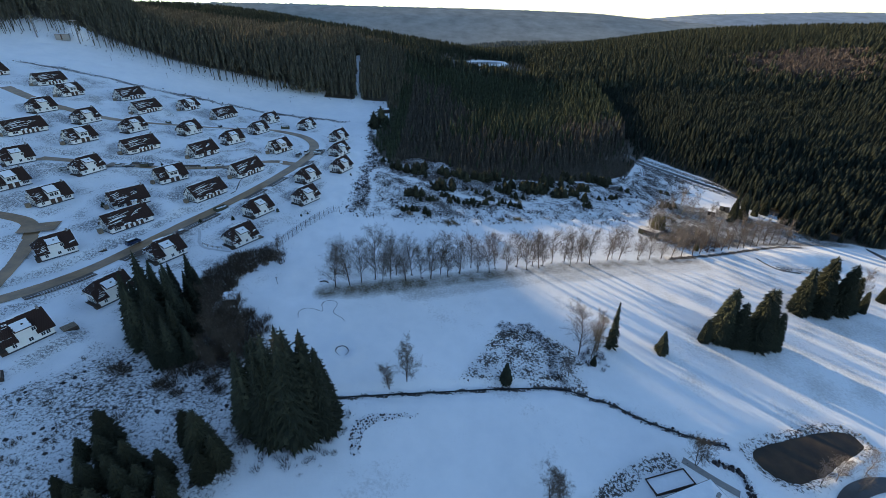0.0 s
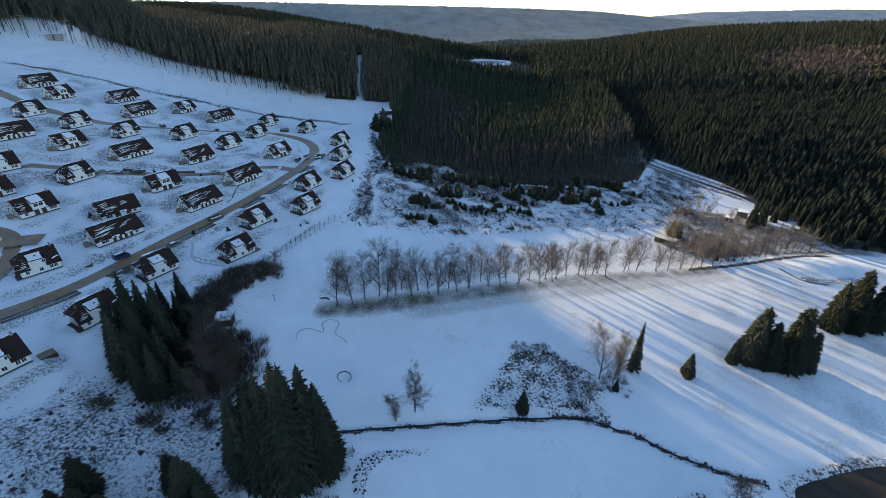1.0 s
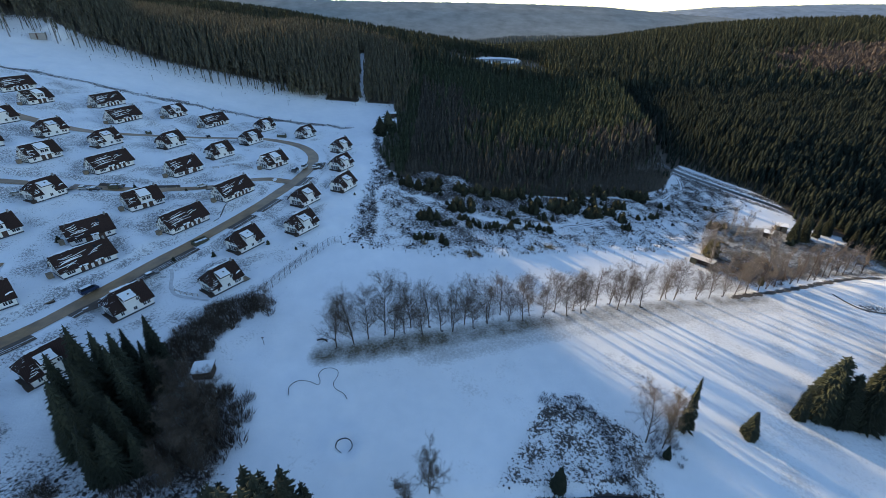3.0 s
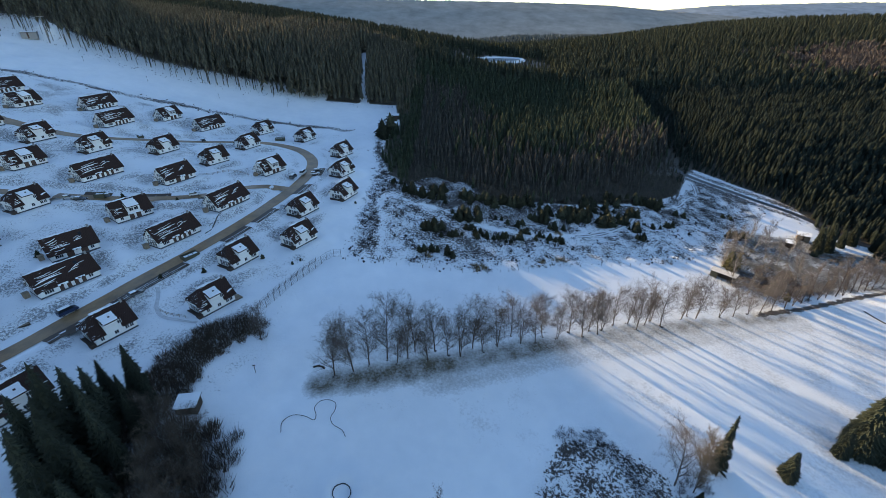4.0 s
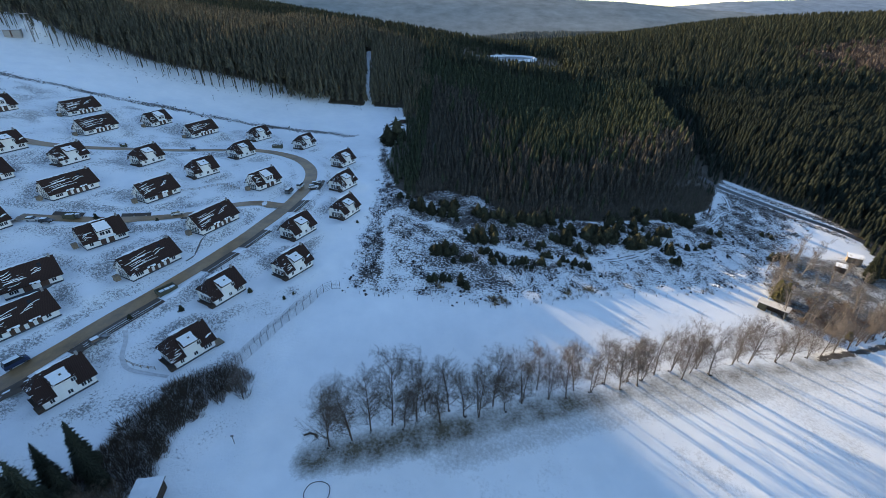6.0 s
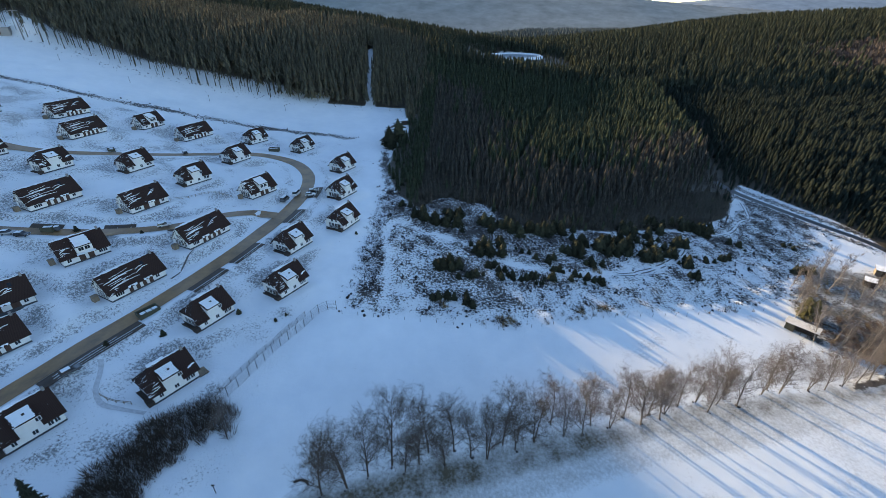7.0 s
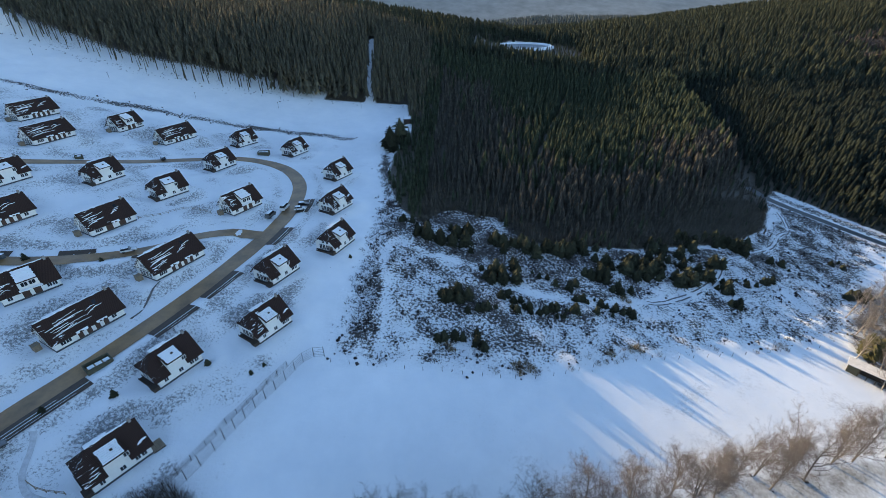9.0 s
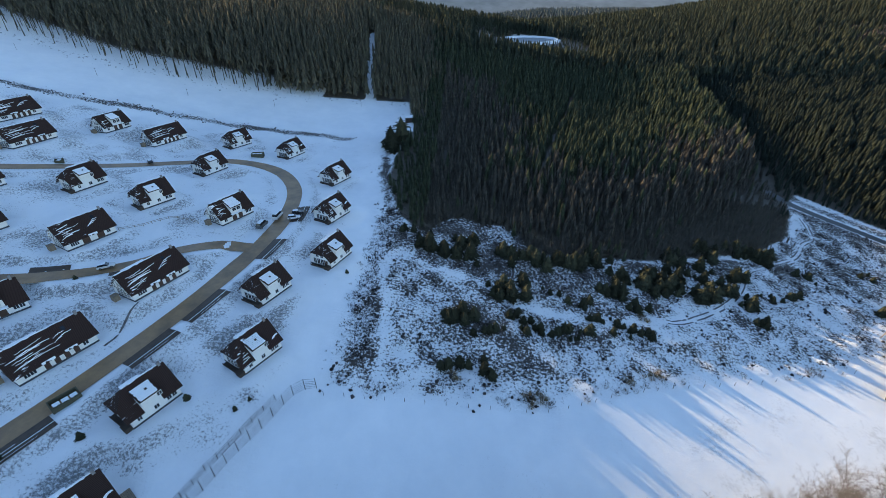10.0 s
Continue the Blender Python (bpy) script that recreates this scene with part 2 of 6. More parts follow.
def ground_material():
    """Snow over heather, grass and forest floor; the cover attribute says how much of each shows (red heather, green
    grass, blue needles, alpha dark bank specks).
    """
    mat = bpy.data.materials.new("snowy_ground")
    mat.use_nodes = True
    n, l = mat.node_tree.nodes, mat.node_tree.links
    b = n["Principled BSDF"]
    b.inputs["Roughness"].default_value, b.inputs["Specular IOR Level"].default_value = 0.55, 0.35
    co = n.new("ShaderNodeTexCoord")
    att = n.new("ShaderNodeAttribute")
    att.attribute_name = "cover"
    sep = n.new("ShaderNodeSeparateColor")
    l.new(att.outputs["Color"], sep.inputs[0])

    def noise_at(size, detail=6, rough=0.6):
        t = n.new("ShaderNodeTexNoise")
        t.inputs["Scale"].default_value, t.inputs["Detail"].default_value, t.inputs["Roughness"].default_value = 1 / size, detail, rough
        l.new(co.outputs["Object"], t.inputs["Vector"])
        return t.outputs["Fac"]

    def mathn(op, a, c, clamp=False):
        m = n.new("ShaderNodeMath")
        m.operation, m.use_clamp = op, clamp
        for s, v in zip(m.inputs, (a, c)):
            if isinstance(v, (int, float)):
                s.default_value = v
            else:
                l.new(v, s)
        return m.outputs[0]

    def mix(f, a, c):
        m = n.new("ShaderNodeMix")
        m.data_type = "RGBA"
        l.new(f, m.inputs["Factor"])
        for s, v in ((m.inputs[6], a), (m.inputs[7], c)):
            if isinstance(v, tuple):
                s.default_value = (*v, 1)
            else:
                l.new(v, s)
        return m.outputs[2]

    def shown(cover, grain, sharp):
        """Where cover beats the grain, the snow gives way."""
        return mathn("MULTIPLY", mathn("SUBTRACT", mathn("ADD", cover, grain), 1.0), sharp, True)

    tuft, broad, fine = noise_at(0.8, 5, 0.72), noise_at(22, 4), noise_at(0.35, 4)
    snow = mix(mathn("ADD", mathn("MULTIPLY", broad, 0.6), mathn("MULTIPLY", noise_at(5.0, 5), 0.4)), (0.62, 0.66, 0.70), (0.93, 0.93, 0.93))
    heath = mix(fine, (0.022, 0.021, 0.022), (0.085, 0.07, 0.058))
    grass = mix(noise_at(2.2), (0.045, 0.04, 0.027), (0.15, 0.122, 0.076))
    needles = mix(noise_at(2.0), (0.035, 0.03, 0.02), (0.10, 0.08, 0.055))
    patch = mathn("MULTIPLY", mathn("SUBTRACT", broad, 0.5), 0.45)
    grain = mathn("ADD", mathn("ADD", mathn("MULTIPLY", tuft, 1.3), -0.15), patch)
    soft_grain = mathn("ADD", mathn("ADD", mathn("MULTIPLY", tuft, 0.5), 0.25), patch)
    col = mix(shown(sep.outputs[1], soft_grain, 2.2), snow, grass)
    fleck = noise_at(0.6, 5, 0.75)
    bank_grain = mathn("ADD", mathn("ADD", mathn("MULTIPLY", fleck, 1.7), -0.35), patch)
    # Bank specks: grass through snow, with the shade of snow lumps in the colour.
    shade = mix(fine, (0.04, 0.041, 0.044), (0.17, 0.172, 0.18))
    col = mix(mathn("MULTIPLY", shown(att.outputs["Alpha"], bank_grain, 4.5), 0.8), col, shade)
    col = mix(shown(sep.outputs[0], grain, 9.0), col, heath)
    col = mix(shown(sep.outputs[2], grain, 5.0), col, needles)
    l.new(col, b.inputs["Base Color"])
    bump = n.new("ShaderNodeBump")
    bump.inputs["Strength"].default_value, bump.inputs["Distance"].default_value = 1.0, 0.5
    hgt = mathn("ADD", mathn("MULTIPLY", mathn("MULTIPLY", fleck, -1.0), mathn("MULTIPLY", att.outputs["Alpha"], 0.9)), 0.0)
    hgt = mathn("ADD", hgt, mathn("MULTIPLY", broad, 0.35))
    hgt = mathn("ADD", hgt, mathn("MULTIPLY", tuft, mathn("ADD", mathn("MULTIPLY", sep.outputs[0], 1.7), 0.1)))
    l.new(hgt, bump.inputs["Height"])
    l.new(bump.outputs[0], b.inputs["Normal"])
    return mat


def roof_material(name, lo, hi, seed, lean):
    """Dark roof tiles in courses, with snow left in streaks where the noise lies above lo..hi."""
    mat = bpy.data.materials.new(name)
    mat.use_nodes = True
    n, l = mat.node_tree.nodes, mat.node_tree.links
    b = n["Principled BSDF"]
    b.inputs["Roughness"].default_value, b.inputs["Specular IOR Level"].default_value = 0.9, 0.12
    co = n.new("ShaderNodeTexCoord")
    mp = n.new("ShaderNodeMapping")
    mp.inputs["Scale"].default_value, mp.inputs["Location"].default_value = (0.30, 2.1, 1.2), (seed, seed * 2.3, 0)
    mp.inputs["Rotation"].default_value = (0, 0, 0.5)
    l.new(co.outputs["Object"], mp.inputs["Vector"])
    info = n.new("ShaderNodeObjectInfo")
    add = n.new("ShaderNodeVectorMath")
    add.operation = "MULTIPLY_ADD"
    add.inputs[1].default_value = (37, 19, 7)
    l.new(info.outputs["Random"], add.inputs[0])
    l.new(mp.outputs[0], add.inputs[2])
    t = n.new("ShaderNodeTexNoise")
    t.inputs["Scale"].default_value, t.inputs["Detail"].default_value, t.inputs["Roughness"].default_value = 0.9, 5, 0.55
    t.inputs["Distortion"].default_value = 1.3
    l.new(add.outputs[0], t.inputs["Vector"])
    ramp = n.new("ShaderNodeValToRGB")
    ramp.color_ramp.elements[0].position, ramp.color_ramp.elements[1].position = lo, hi
    sep = n.new("ShaderNodeSeparateXYZ")
    l.new(co.outputs["Object"], sep.inputs[0])
    mr = n.new("ShaderNodeMapRange")
    mr.inputs["From Min"].default_value, mr.inputs["From Max"].default_value = 0.0, 9.0
    mr.inputs["To Min"].default_value, mr.inputs["To Max"].default_value = lean, -2.2 * lean
    l.new(sep.outputs["X"], mr.inputs["Value"])
    tot = n.new("ShaderNodeMath")
    l.new(t.outputs["Fac"], tot.inputs[0])
    l.new(mr.outputs[0], tot.inputs[1])
    l.new(tot.outputs[0], ramp.inputs["Fac"])
    wave = n.new("ShaderNodeTexWave")
    wave.bands_direction = "Z"
    wave.inputs["Scale"].default_value, wave.inputs["Distortion"].default_value = 1.6, 0.4
    l.new(co.outputs["Object"], wave.inputs["Vector"])
    tile = n.new("ShaderNodeMix")
    tile.data_type = "RGBA"
    tile.inputs[6].default_value, tile.inputs[7].default_value = (0.024, 0.015, 0.013, 1), (0.052, 0.033, 0.028, 1)
    l.new(wave.outputs["Fac"], tile.inputs["Factor"])
    m = n.new("ShaderNodeMix")
    m.data_type = "RGBA"
    m.inputs[7].default_value = (0.8, 0.82, 0.85, 1)
    l.new(ramp.outputs["Color"], m.inputs["Factor"])
    l.new(tile.outputs[2], m.inputs[6])
    l.new(m.outputs[2], b.inputs["Base Color"])
    return mat


SNOW = material("snow", (0.84, 0.86, 0.88), 0.55, second=(0.74, 0.77, 0.80), size=2.0, bump=0.05, bump_size=0.6)
PLASTER = material("white_plaster", (0.78, 0.77, 0.74), 0.85, second=(0.66, 0.65, 0.62), size=2.5, amount=0.3)
PLINTH = material("dark_plinth", (0.07, 0.075, 0.085), 0.8, size=0.8)
ROOF_CLEAR = roof_material("dark_roof_tiles", 0.65, 0.69, 1.0, 0.045)
ROOF_STREAK = roof_material("streaked_roof_tiles", 0.555, 0.595, 5.0, 0.065)
TIMBER = material("dark_timber", (0.06, 0.045, 0.035), 0.8, size=0.5)
PLANK = material("weathered_planks", (0.30, 0.235, 0.165), 0.85, second=(0.16, 0.125, 0.09), size=0.6)
DOOR = material("brown_door", (0.075, 0.042, 0.028), 0.6, size=0.6)
GLASS = material("window_glass", (0.02, 0.024, 0.03), 0.08, spec=0.6, size=1.0)
FRAME = material("white_frame", (0.75, 0.75, 0.74), 0.5, size=0.5)
# Brown grit; the low sun's gleam is put into the lighter tan.
WETROAD = material("gritted_road_painted_gleam", (0.37, 0.225, 0.105), 0.42, second=(0.12, 0.08, 0.048), size=6.0, amount=0.4, bump=0.02, bump_size=0.4, spec=0.3)
PARKING = material("bare_dark_paving", (0.085, 0.06, 0.042), 0.5, second=(0.045, 0.033, 0.025), size=1.5, bump=0.02, bump_size=0.3, spec=0.2)
ASPHALT = material("wet_asphalt", (0.055, 0.056, 0.06), 0.35, size=2.0, spec=0.5)
SPRUCE = material("spruce_needles", (0.042, 0.048, 0.032), 0.85, second=(0.024, 0.028, 0.02), size=1.2, per_object=0.3, spec=0.12)
SPRUCE_FOREST = material("forest_needles", (0.105, 0.124, 0.078), 0.85, second=(0.075, 0.088, 0.06), size=3.0, island=0.25, spec=0.05, thin=0.58)
DARK_NEEDLES = material("dark_forest_needles", (0.16, 0.145, 0.122), 0.85, second=(0.11, 0.102, 0.088), size=3.0, island=0.25, spec=0.05, thin=0.58)
# Darker than the plantation: the valley's shade is put into this colour.
SHADED_NEEDLES = material("shaded_forest_needles", (0.064, 0.076, 0.060), 0.9, second=(0.048, 0.058, 0.049), size=3.0, island=0.2, spec=0.0, thin=0.6)
BUSH = material("olive_needles", (0.050, 0.052, 0.031), 0.85, second=(0.028, 0.03, 0.02), size=0.8, per_object=0.35, spec=0.1)
# Haze over the hill is put into this raised base colour.
HILL_NEEDLES = material("hill_needles", (0.155, 0.142, 0.098), 0.85, second=(0.105, 0.097, 0.07), size=3.0, island=0.25, spec=0.1, thin=0.45)
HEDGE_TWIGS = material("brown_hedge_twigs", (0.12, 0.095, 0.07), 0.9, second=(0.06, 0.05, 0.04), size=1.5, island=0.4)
# Lightened with distance: haze is put into this needle colour.
HAZED_NEEDLES = material("hazed_forest_needles", (0.096, 0.106, 0.074), 0.9, second=(0.068, 0.076, 0.057), size=3.0, island=0.2, spec=0.0, thin=0.6)
BEECH_TWIGS = material("beech_twigs", (0.135, 0.105, 0.09), 0.85, second=(0.08, 0.064, 0.056), size=2.0, island=0.3)
BROWN_TWIGS = material("brown_twigs", (0.19, 0.15, 0.10), 0.85, second=(0.105, 0.084, 0.06), size=2.0, island=0.4)
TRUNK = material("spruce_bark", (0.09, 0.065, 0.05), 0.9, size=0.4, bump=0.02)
OLIVE = material("yellow_green_needles", (0.15, 0.14, 0.062), 0.85, second=(0.08, 0.077, 0.038), size=0.8, spec=0.1, thin=0.3)
RUSSET = material("russet_twigs", (0.15, 0.10, 0.072), 0.9, second=(0.075, 0.052, 0.04), size=1.5, island=0.4)
BARK = material("birch_bark", (0.20, 0.175, 0.155), 0.85, second=(0.05, 0.042, 0.038), size=0.9, amount=0.6)
PALE_BARK = material("pale_birch_bark", (0.42, 0.38, 0.33), 0.8, second=(0.16, 0.135, 0.11), size=0.7, amount=0.45)
TWIG = material("birch_twigs", (0.175, 0.15, 0.138), 0.85, second=(0.09, 0.078, 0.073), size=0.8)
SHRUB = material("dark_shrub", (0.066, 0.058, 0.060), 0.9, second=(0.030, 0.028, 0.031), size=0.5, island=0.5)
YELLOW_GRASS = material("reed_and_dry_grass", (0.30, 0.23, 0.12), 0.9, second=(0.17, 0.125, 0.07), size=0.8, island=0.4)
WATER = material("pond_water", (0.045, 0.034, 0.02), 0.15, second=(0.02, 0.016, 0.011), size=5.0, spec=0.3)
BROOK_WATER = material("brook_water", (0.022, 0.023, 0.025), 0.25, size=2.0, spec=0.4)
ICE = material("grey_lake_ice", (0.34, 0.36, 0.38), 0.4, second=(0.2, 0.215, 0.23), size=9.0)
CONCRETE = material("grey_concrete", (0.3, 0.29, 0.28), 0.85, size=1.0)
FELT = material("pale_felt", (0.62, 0.61, 0.59), 0.9, second=(0.42, 0.41, 0.40), size=1.2)
STEEL = material("galvanised_steel", (0.22, 0.22, 0.23), 0.5, metal=0.6, size=0.5)
PAINT = {k: material(k + "_car_paint", c, 0.25, spec=0.6, size=3.0, amount=0.1) for k, c in
         {"black": (0.012, 0.012, 0.014), "white": (0.7, 0.7, 0.7), "grey": (0.09, 0.095, 0.1), "blue": (0.03, 0.05, 0.11), "silver": (0.35, 0.36, 0.37)}.items()}
TRODDEN = material("trodden_snow", (0.70, 0.71, 0.73), 0.7, second=(0.38, 0.38, 0.39), size=0.8, amount=0.3, bump=0.05, bump_size=0.3)
RUT = material("bare_earth_rut", (0.06, 0.05, 0.045), 0.8, second=(0.2, 0.2, 0.21), size=0.9, amount=0.5)
OLIVE_WALL = material("mossy_and_shaded_timber", (0.11, 0.105, 0.065), 0.9, second=(0.06, 0.055, 0.04), size=0.7)
RUBBER = material("rubber", (0.015, 0.015, 0.015), 0.9, size=0.2)
# Distance haze is put into the base colours of the far woods.
PAINTED_HAZE = {}
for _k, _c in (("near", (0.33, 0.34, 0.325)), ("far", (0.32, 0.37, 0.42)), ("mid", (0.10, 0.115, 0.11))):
    PAINTED_HAZE[_k] = material("painted_haze_ridge_" + _k, _c, 1.0, second=tuple(v * 0.6 for v in _c), size=70.0, amount=0.5, spec=0.0)


# ---- building tools ----
class Shape:
    """Vertices and faces gathered into one mesh."""

    def __init__(self):
        self.v, self.f = [], []

    def add(self, verts, faces):
        o = len(self.v)
        self.v += [tuple(p) for p in verts]
        self.f += [tuple(i + o for i in f) for f in faces]
        return self

    def box(self, x0, y0, z0, x1, y1, z1):
        return self.add([(x0, y0, z0), (x1, y0, z0), (x1, y1, z0), (x0, y1, z0), (x0, y0, z1), (x1, y0, z1), (x1, y1, z1), (x0, y1, z1)],
                        [(3, 2, 1, 0), (4, 5, 6, 7), (0, 1, 5, 4), (1, 2, 6, 5), (2, 3, 7, 6), (3, 0, 4, 7)])

    def slab(self, a, b, c, d, thick):
        """A sloping board: four corners of its top, in turn, and its thickness downwards."""
        low = [(p[0], p[1], p[2] - thick) for p in (a, b, c, d)]
        return self.add([a, b, c, d] + low, [(0, 1, 2, 3), (7, 6, 5, 4), (0, 4, 5, 1), (1, 5, 6, 2), (2, 6, 7, 3), (3, 7, 4, 0)])

    def prism(self, profile, x0, x1):
        """A profile of (y, z) drawn out along x."""
        n = len(profile)
        self.add([(x0, y, z) for y, z in profile] + [(x1, y, z) for y, z in profile],
                 [tuple(range(n))[::-1], tuple(range(n, 2 * n))] + [(i, (i + 1) % n, n + (i + 1) % n, n + i) for i in range(n)])
        return self

    def tube(self, a, b, r0, r1, n=6):
        a, b = Vector(a), Vector(b)
        d = (b - a).normalized()
        u = d.orthogonal().normalized()
        w = d.cross(u)
        ring = [(math.cos(6.2832 * i / n), math.sin(6.2832 * i / n)) for i in range(n)]
        self.add([a + (u * c + w * s) * r0 for c, s in ring] + [b + (u * c + w * s) * r1 for c, s in ring],
                 [(i, (i + 1) % n, n + (i + 1) % n, n + i) for i in range(n)] + [tuple(range(n))[::-1], tuple(range(n, 2 * n))])
        return self

    def mesh(self, name, mat):
        me = bpy.data.meshes.new(name)
        me.from_pydata(self.v, [], self.f)
        me.materials.append(mat)
        me.update()
        return me


def part(name, shape, mat, parent=None, label="", at=None):
    me = shape.mesh(name, mat) if isinstance(shape, Shape) else shape
    ob = new(name, me)
    if parent is not None:
        ob.parent = parent
    if at is not None:
        ob.location = at
    return tagged(ob, label)


def mesh_from(name, verts, faces, mat, smooth_it=False):
    me = bpy.data.meshes.new(name)
    me.from_pydata(np.asarray(verts, float).tolist() if isinstance(verts, np.ndarray) else verts, [], faces.tolist() if isinstance(faces, np.ndarray) else faces)
    me.materials.append(mat)
    if smooth_it:
        me.polygons.foreach_set("use_smooth", [True] * len(me.polygons))
    me.update()
    return me


def thing(name, label, category, group="", kind=""):
    return tagged(new(name), label, category, group, kind)


# ---- ground ----
def inlet(x, y):
    """Snowy bay by which the foot of the plantation draws back."""
    return 17 * smooth(23, 9, np.abs(x + 9)) * smooth(320, 300, y)


def steps(marks):
    """Grid lines: (from, to, step) stretches."""
    out = []
    for a, b, s in marks:
        out += list(np.arange(a, b, s))
    return np.array(out + [marks[-1][1]])


GX = steps([(-4600, -1600, 300), (-1600, -640, 60), (-640, -320, 10), (-320, -150, 3), (-150, 230, 1.8), (230, 640, 10), (640, 1600, 60), (1600, 4600, 300)])
GY = steps([(-1600, -160, 120), (-160, 40, 8), (40, 240, 1.8), (240, 440, 2.6), (440, 820, 10), (820, 1600, 40), (1600, 4600, 300)])
X, Y = np.meshgrid(GX, GY)
Z = land(X, Y)
nx, ny = len(GX), len(GY)
idx = np.arange(nx * ny).reshape(ny, nx)
quads = np.stack([idx[:-1, :-1], idx[:-1, 1:], idx[1:, 1:], idx[1:, :-1]], -1).reshape(-1, 4)
ground_mesh = mesh_from("ground", np.stack([X, Y, Z], -1).reshape(-1, 3), quads, ground_material(), True)
wild = shape_noise(X, Y, 30, 11)
heath = (0.545 + 0.06 * smooth(-40, -8, depth_in(X, Y, FOREST))) * smooth(-3, 5, depth_in(X, Y, SCRUB) + 2.5 * shape_noise(X, Y, 12, 18)) * (0.72 + 0.28 * smooth(0.8, 2.2, away(X, Y, SCRUB_TRACK))) * (1.0 + 0.2 * shape_noise(X, Y, 15, 12)) * (1 - 0.1 * smooth(20, 70, X) * smooth(275, 245, Y))
heath = np.maximum(heath, (0.54 + 0.13 * shape_noise(X, Y, 8, 22)) * smooth(-2, 3, depth_in(X, Y, ROUGH_TRIANGLE)))
heath = np.maximum(heath, 0.6 * smooth(-1.5, 1.5, depth_in(X, Y, ROUGH_SOUTH)))
heath = np.maximum(heath, 0.47 * smooth(-3, 6, depth_in(X, Y, ROUGH_BANK)) * smooth(1.5, 4.0, away(X, Y, [(-122, 62), (-112, 80), (-100, 100), (-92, 120)])))
village = smooth(-52, -66, X) * smooth(45, 70, Y) * smooth(368, 358, Y - 0.186 * (X + 80))
gy, gx = np.gradient(Z, GY, GX)
steep = smooth(0.14, 0.36, np.hypot(gx, gy))
bank = smooth(-0.5, 0.55, shape_noise(X, Y, 20, 15))
for _kind, _hx, _hy, _a, _cx, _cy, _pad in footprints():
    bank = np.maximum(bank, smooth(LENGTH[_kind] * 0.5, LENGTH[_kind] * 0.5 + 2.5, np.hypot(X - _cx, Y - _cy)) * smooth(LENGTH[_kind] + 2.5, LENGTH[_kind] * 0.8, np.hypot(X - _cx, Y - _cy)) * np.clip(0.6 + 0.9 * shape_noise(X, Y, 17, 16), 0, 1))
for _kind, _hx, _hy, _a, _cx, _cy, _pad in footprints():
    _line = min((MAIN_ROAD, MID_ROAD, LEFT_ROAD), key=lambda l: min((q[0] - _cx) ** 2 + (q[1] - _cy) ** 2 for q in l))
    _q = min(_line, key=lambda q: (q[0] - _hx) ** 2 + (q[1] - _hy) ** 2)
    _near = (np.abs(X - _cx) < 45) & (np.abs(Y - _cy) < 45)
    _w = curve([(_hx - 3, _hy + 1), ((_hx + _q[0]) / 2 + 2.5, (_hy + _q[1]) / 2 - 2.5), _q], 3)
    bank[_near] *= smooth(1.0, 2.6, away(X[_near], Y[_near], _w))
    bank[_near] *= smooth(LENGTH[_kind] * 0.42, LENGTH[_kind] * 0.62, np.hypot(X[_near] - _cx, Y[_near] - _cy))
_road = np.minimum(away(X, Y, MAIN_ROAD), away(X, Y, MID_ROAD))
bank = np.maximum(bank * smooth(3.5, 5, _road), 0.9 * smooth(4.0, 5.5, _road) * smooth(12, 8, _road) * np.clip(0.7 + shape_noise(X, Y, 15, 17), 0, 1))
# Denser on steep banks and round houses, where bank shade is painted too.
banks = village * (0.14 + 0.21 * bank + 0.05 * wild + 0.28 * steep)
banks = np.maximum(banks, 0.5 * smooth(-3, 6, depth_in(X, Y, ROUGH_BANK)) * smooth(1.5, 4.0, away(X, Y, [(-122, 62), (-112, 80), (-100, 100), (-92, 120)])))
heath = np.maximum(heath, village * (0.14 + 0.2 * bank))
heath = heath * (0.6 + 0.4 * smooth(1.0, 4.0, away(X, Y, [(177, 299), (172, 281), (168, 262)])))
heath = np.maximum(heath, 0.5 * smooth(16, 8, np.hypot(X - 178, Y - 252)))
heath = np.maximum(heath, 0.6 * smooth(6, 1.5, away(X, Y, [(-290, 325), (-257, 335), (-223, 341), (-190, 353), (-152, 361), (-108, 366), (-80, 364)])))
heath = np.maximum(heath, (0.56 + 0.12 * shape_noise(X, Y, 9, 23)) * smooth(-2, 5, depth_in(X, Y, DRY_GROUND)))
heath = np.maximum(heath, 0.8 * smooth(2.2, 0.8, away(X, Y, WOOD_DITCH)))
heath = np.maximum(heath, 0.8 * smooth(1.5, 0.4, away(X, Y, BROOK)))
heath = np.maximum(heath, 0.5 * smooth(4.5, 1.5, away(X, Y, [(44, 101), (41, 111), (36, 120), (29, 128)])))
heath = np.maximum(heath, 0.5 * smooth(-5, -1, depth_in(X, Y, POND)))
heath = np.maximum(heath, 0.56 * smooth(5, 2, away(X, Y, [(168, 186), (180, 186), (194, 188)])))
heath = np.maximum(heath, 0.62 * smooth(12, 8, away(X, Y, VALLEY_ROAD)) * smooth(2.4, 3.2, away(X, Y, VALLEY_ROAD)) * smooth(262, 285, Y))
meadow = smooth(-60, -45, X) * smooth(30, 60, Y) * smooth(195, 185, Y - 0.28 * X) * smooth(240, 225, Y)
row_y = np.interp(X, [p[0] for p in ROW_LINE], [p[1] for p in ROW_LINE])
grass = (0.84 - 0.08 * smooth(10, 60, X) + 0.12 * shape_noise(X, Y, 9, 13)) * smooth(11, 1, away(X, Y, [(p[0] + 2, p[1] - 1.6) for p in ROW_LINE]))
grass = np.maximum(grass, 0.62 * smooth(-38, -8, X) * smooth(15, 4, away(X, Y, [(p[0] + 2, p[1] - 5) for p in ROW_LINE])))
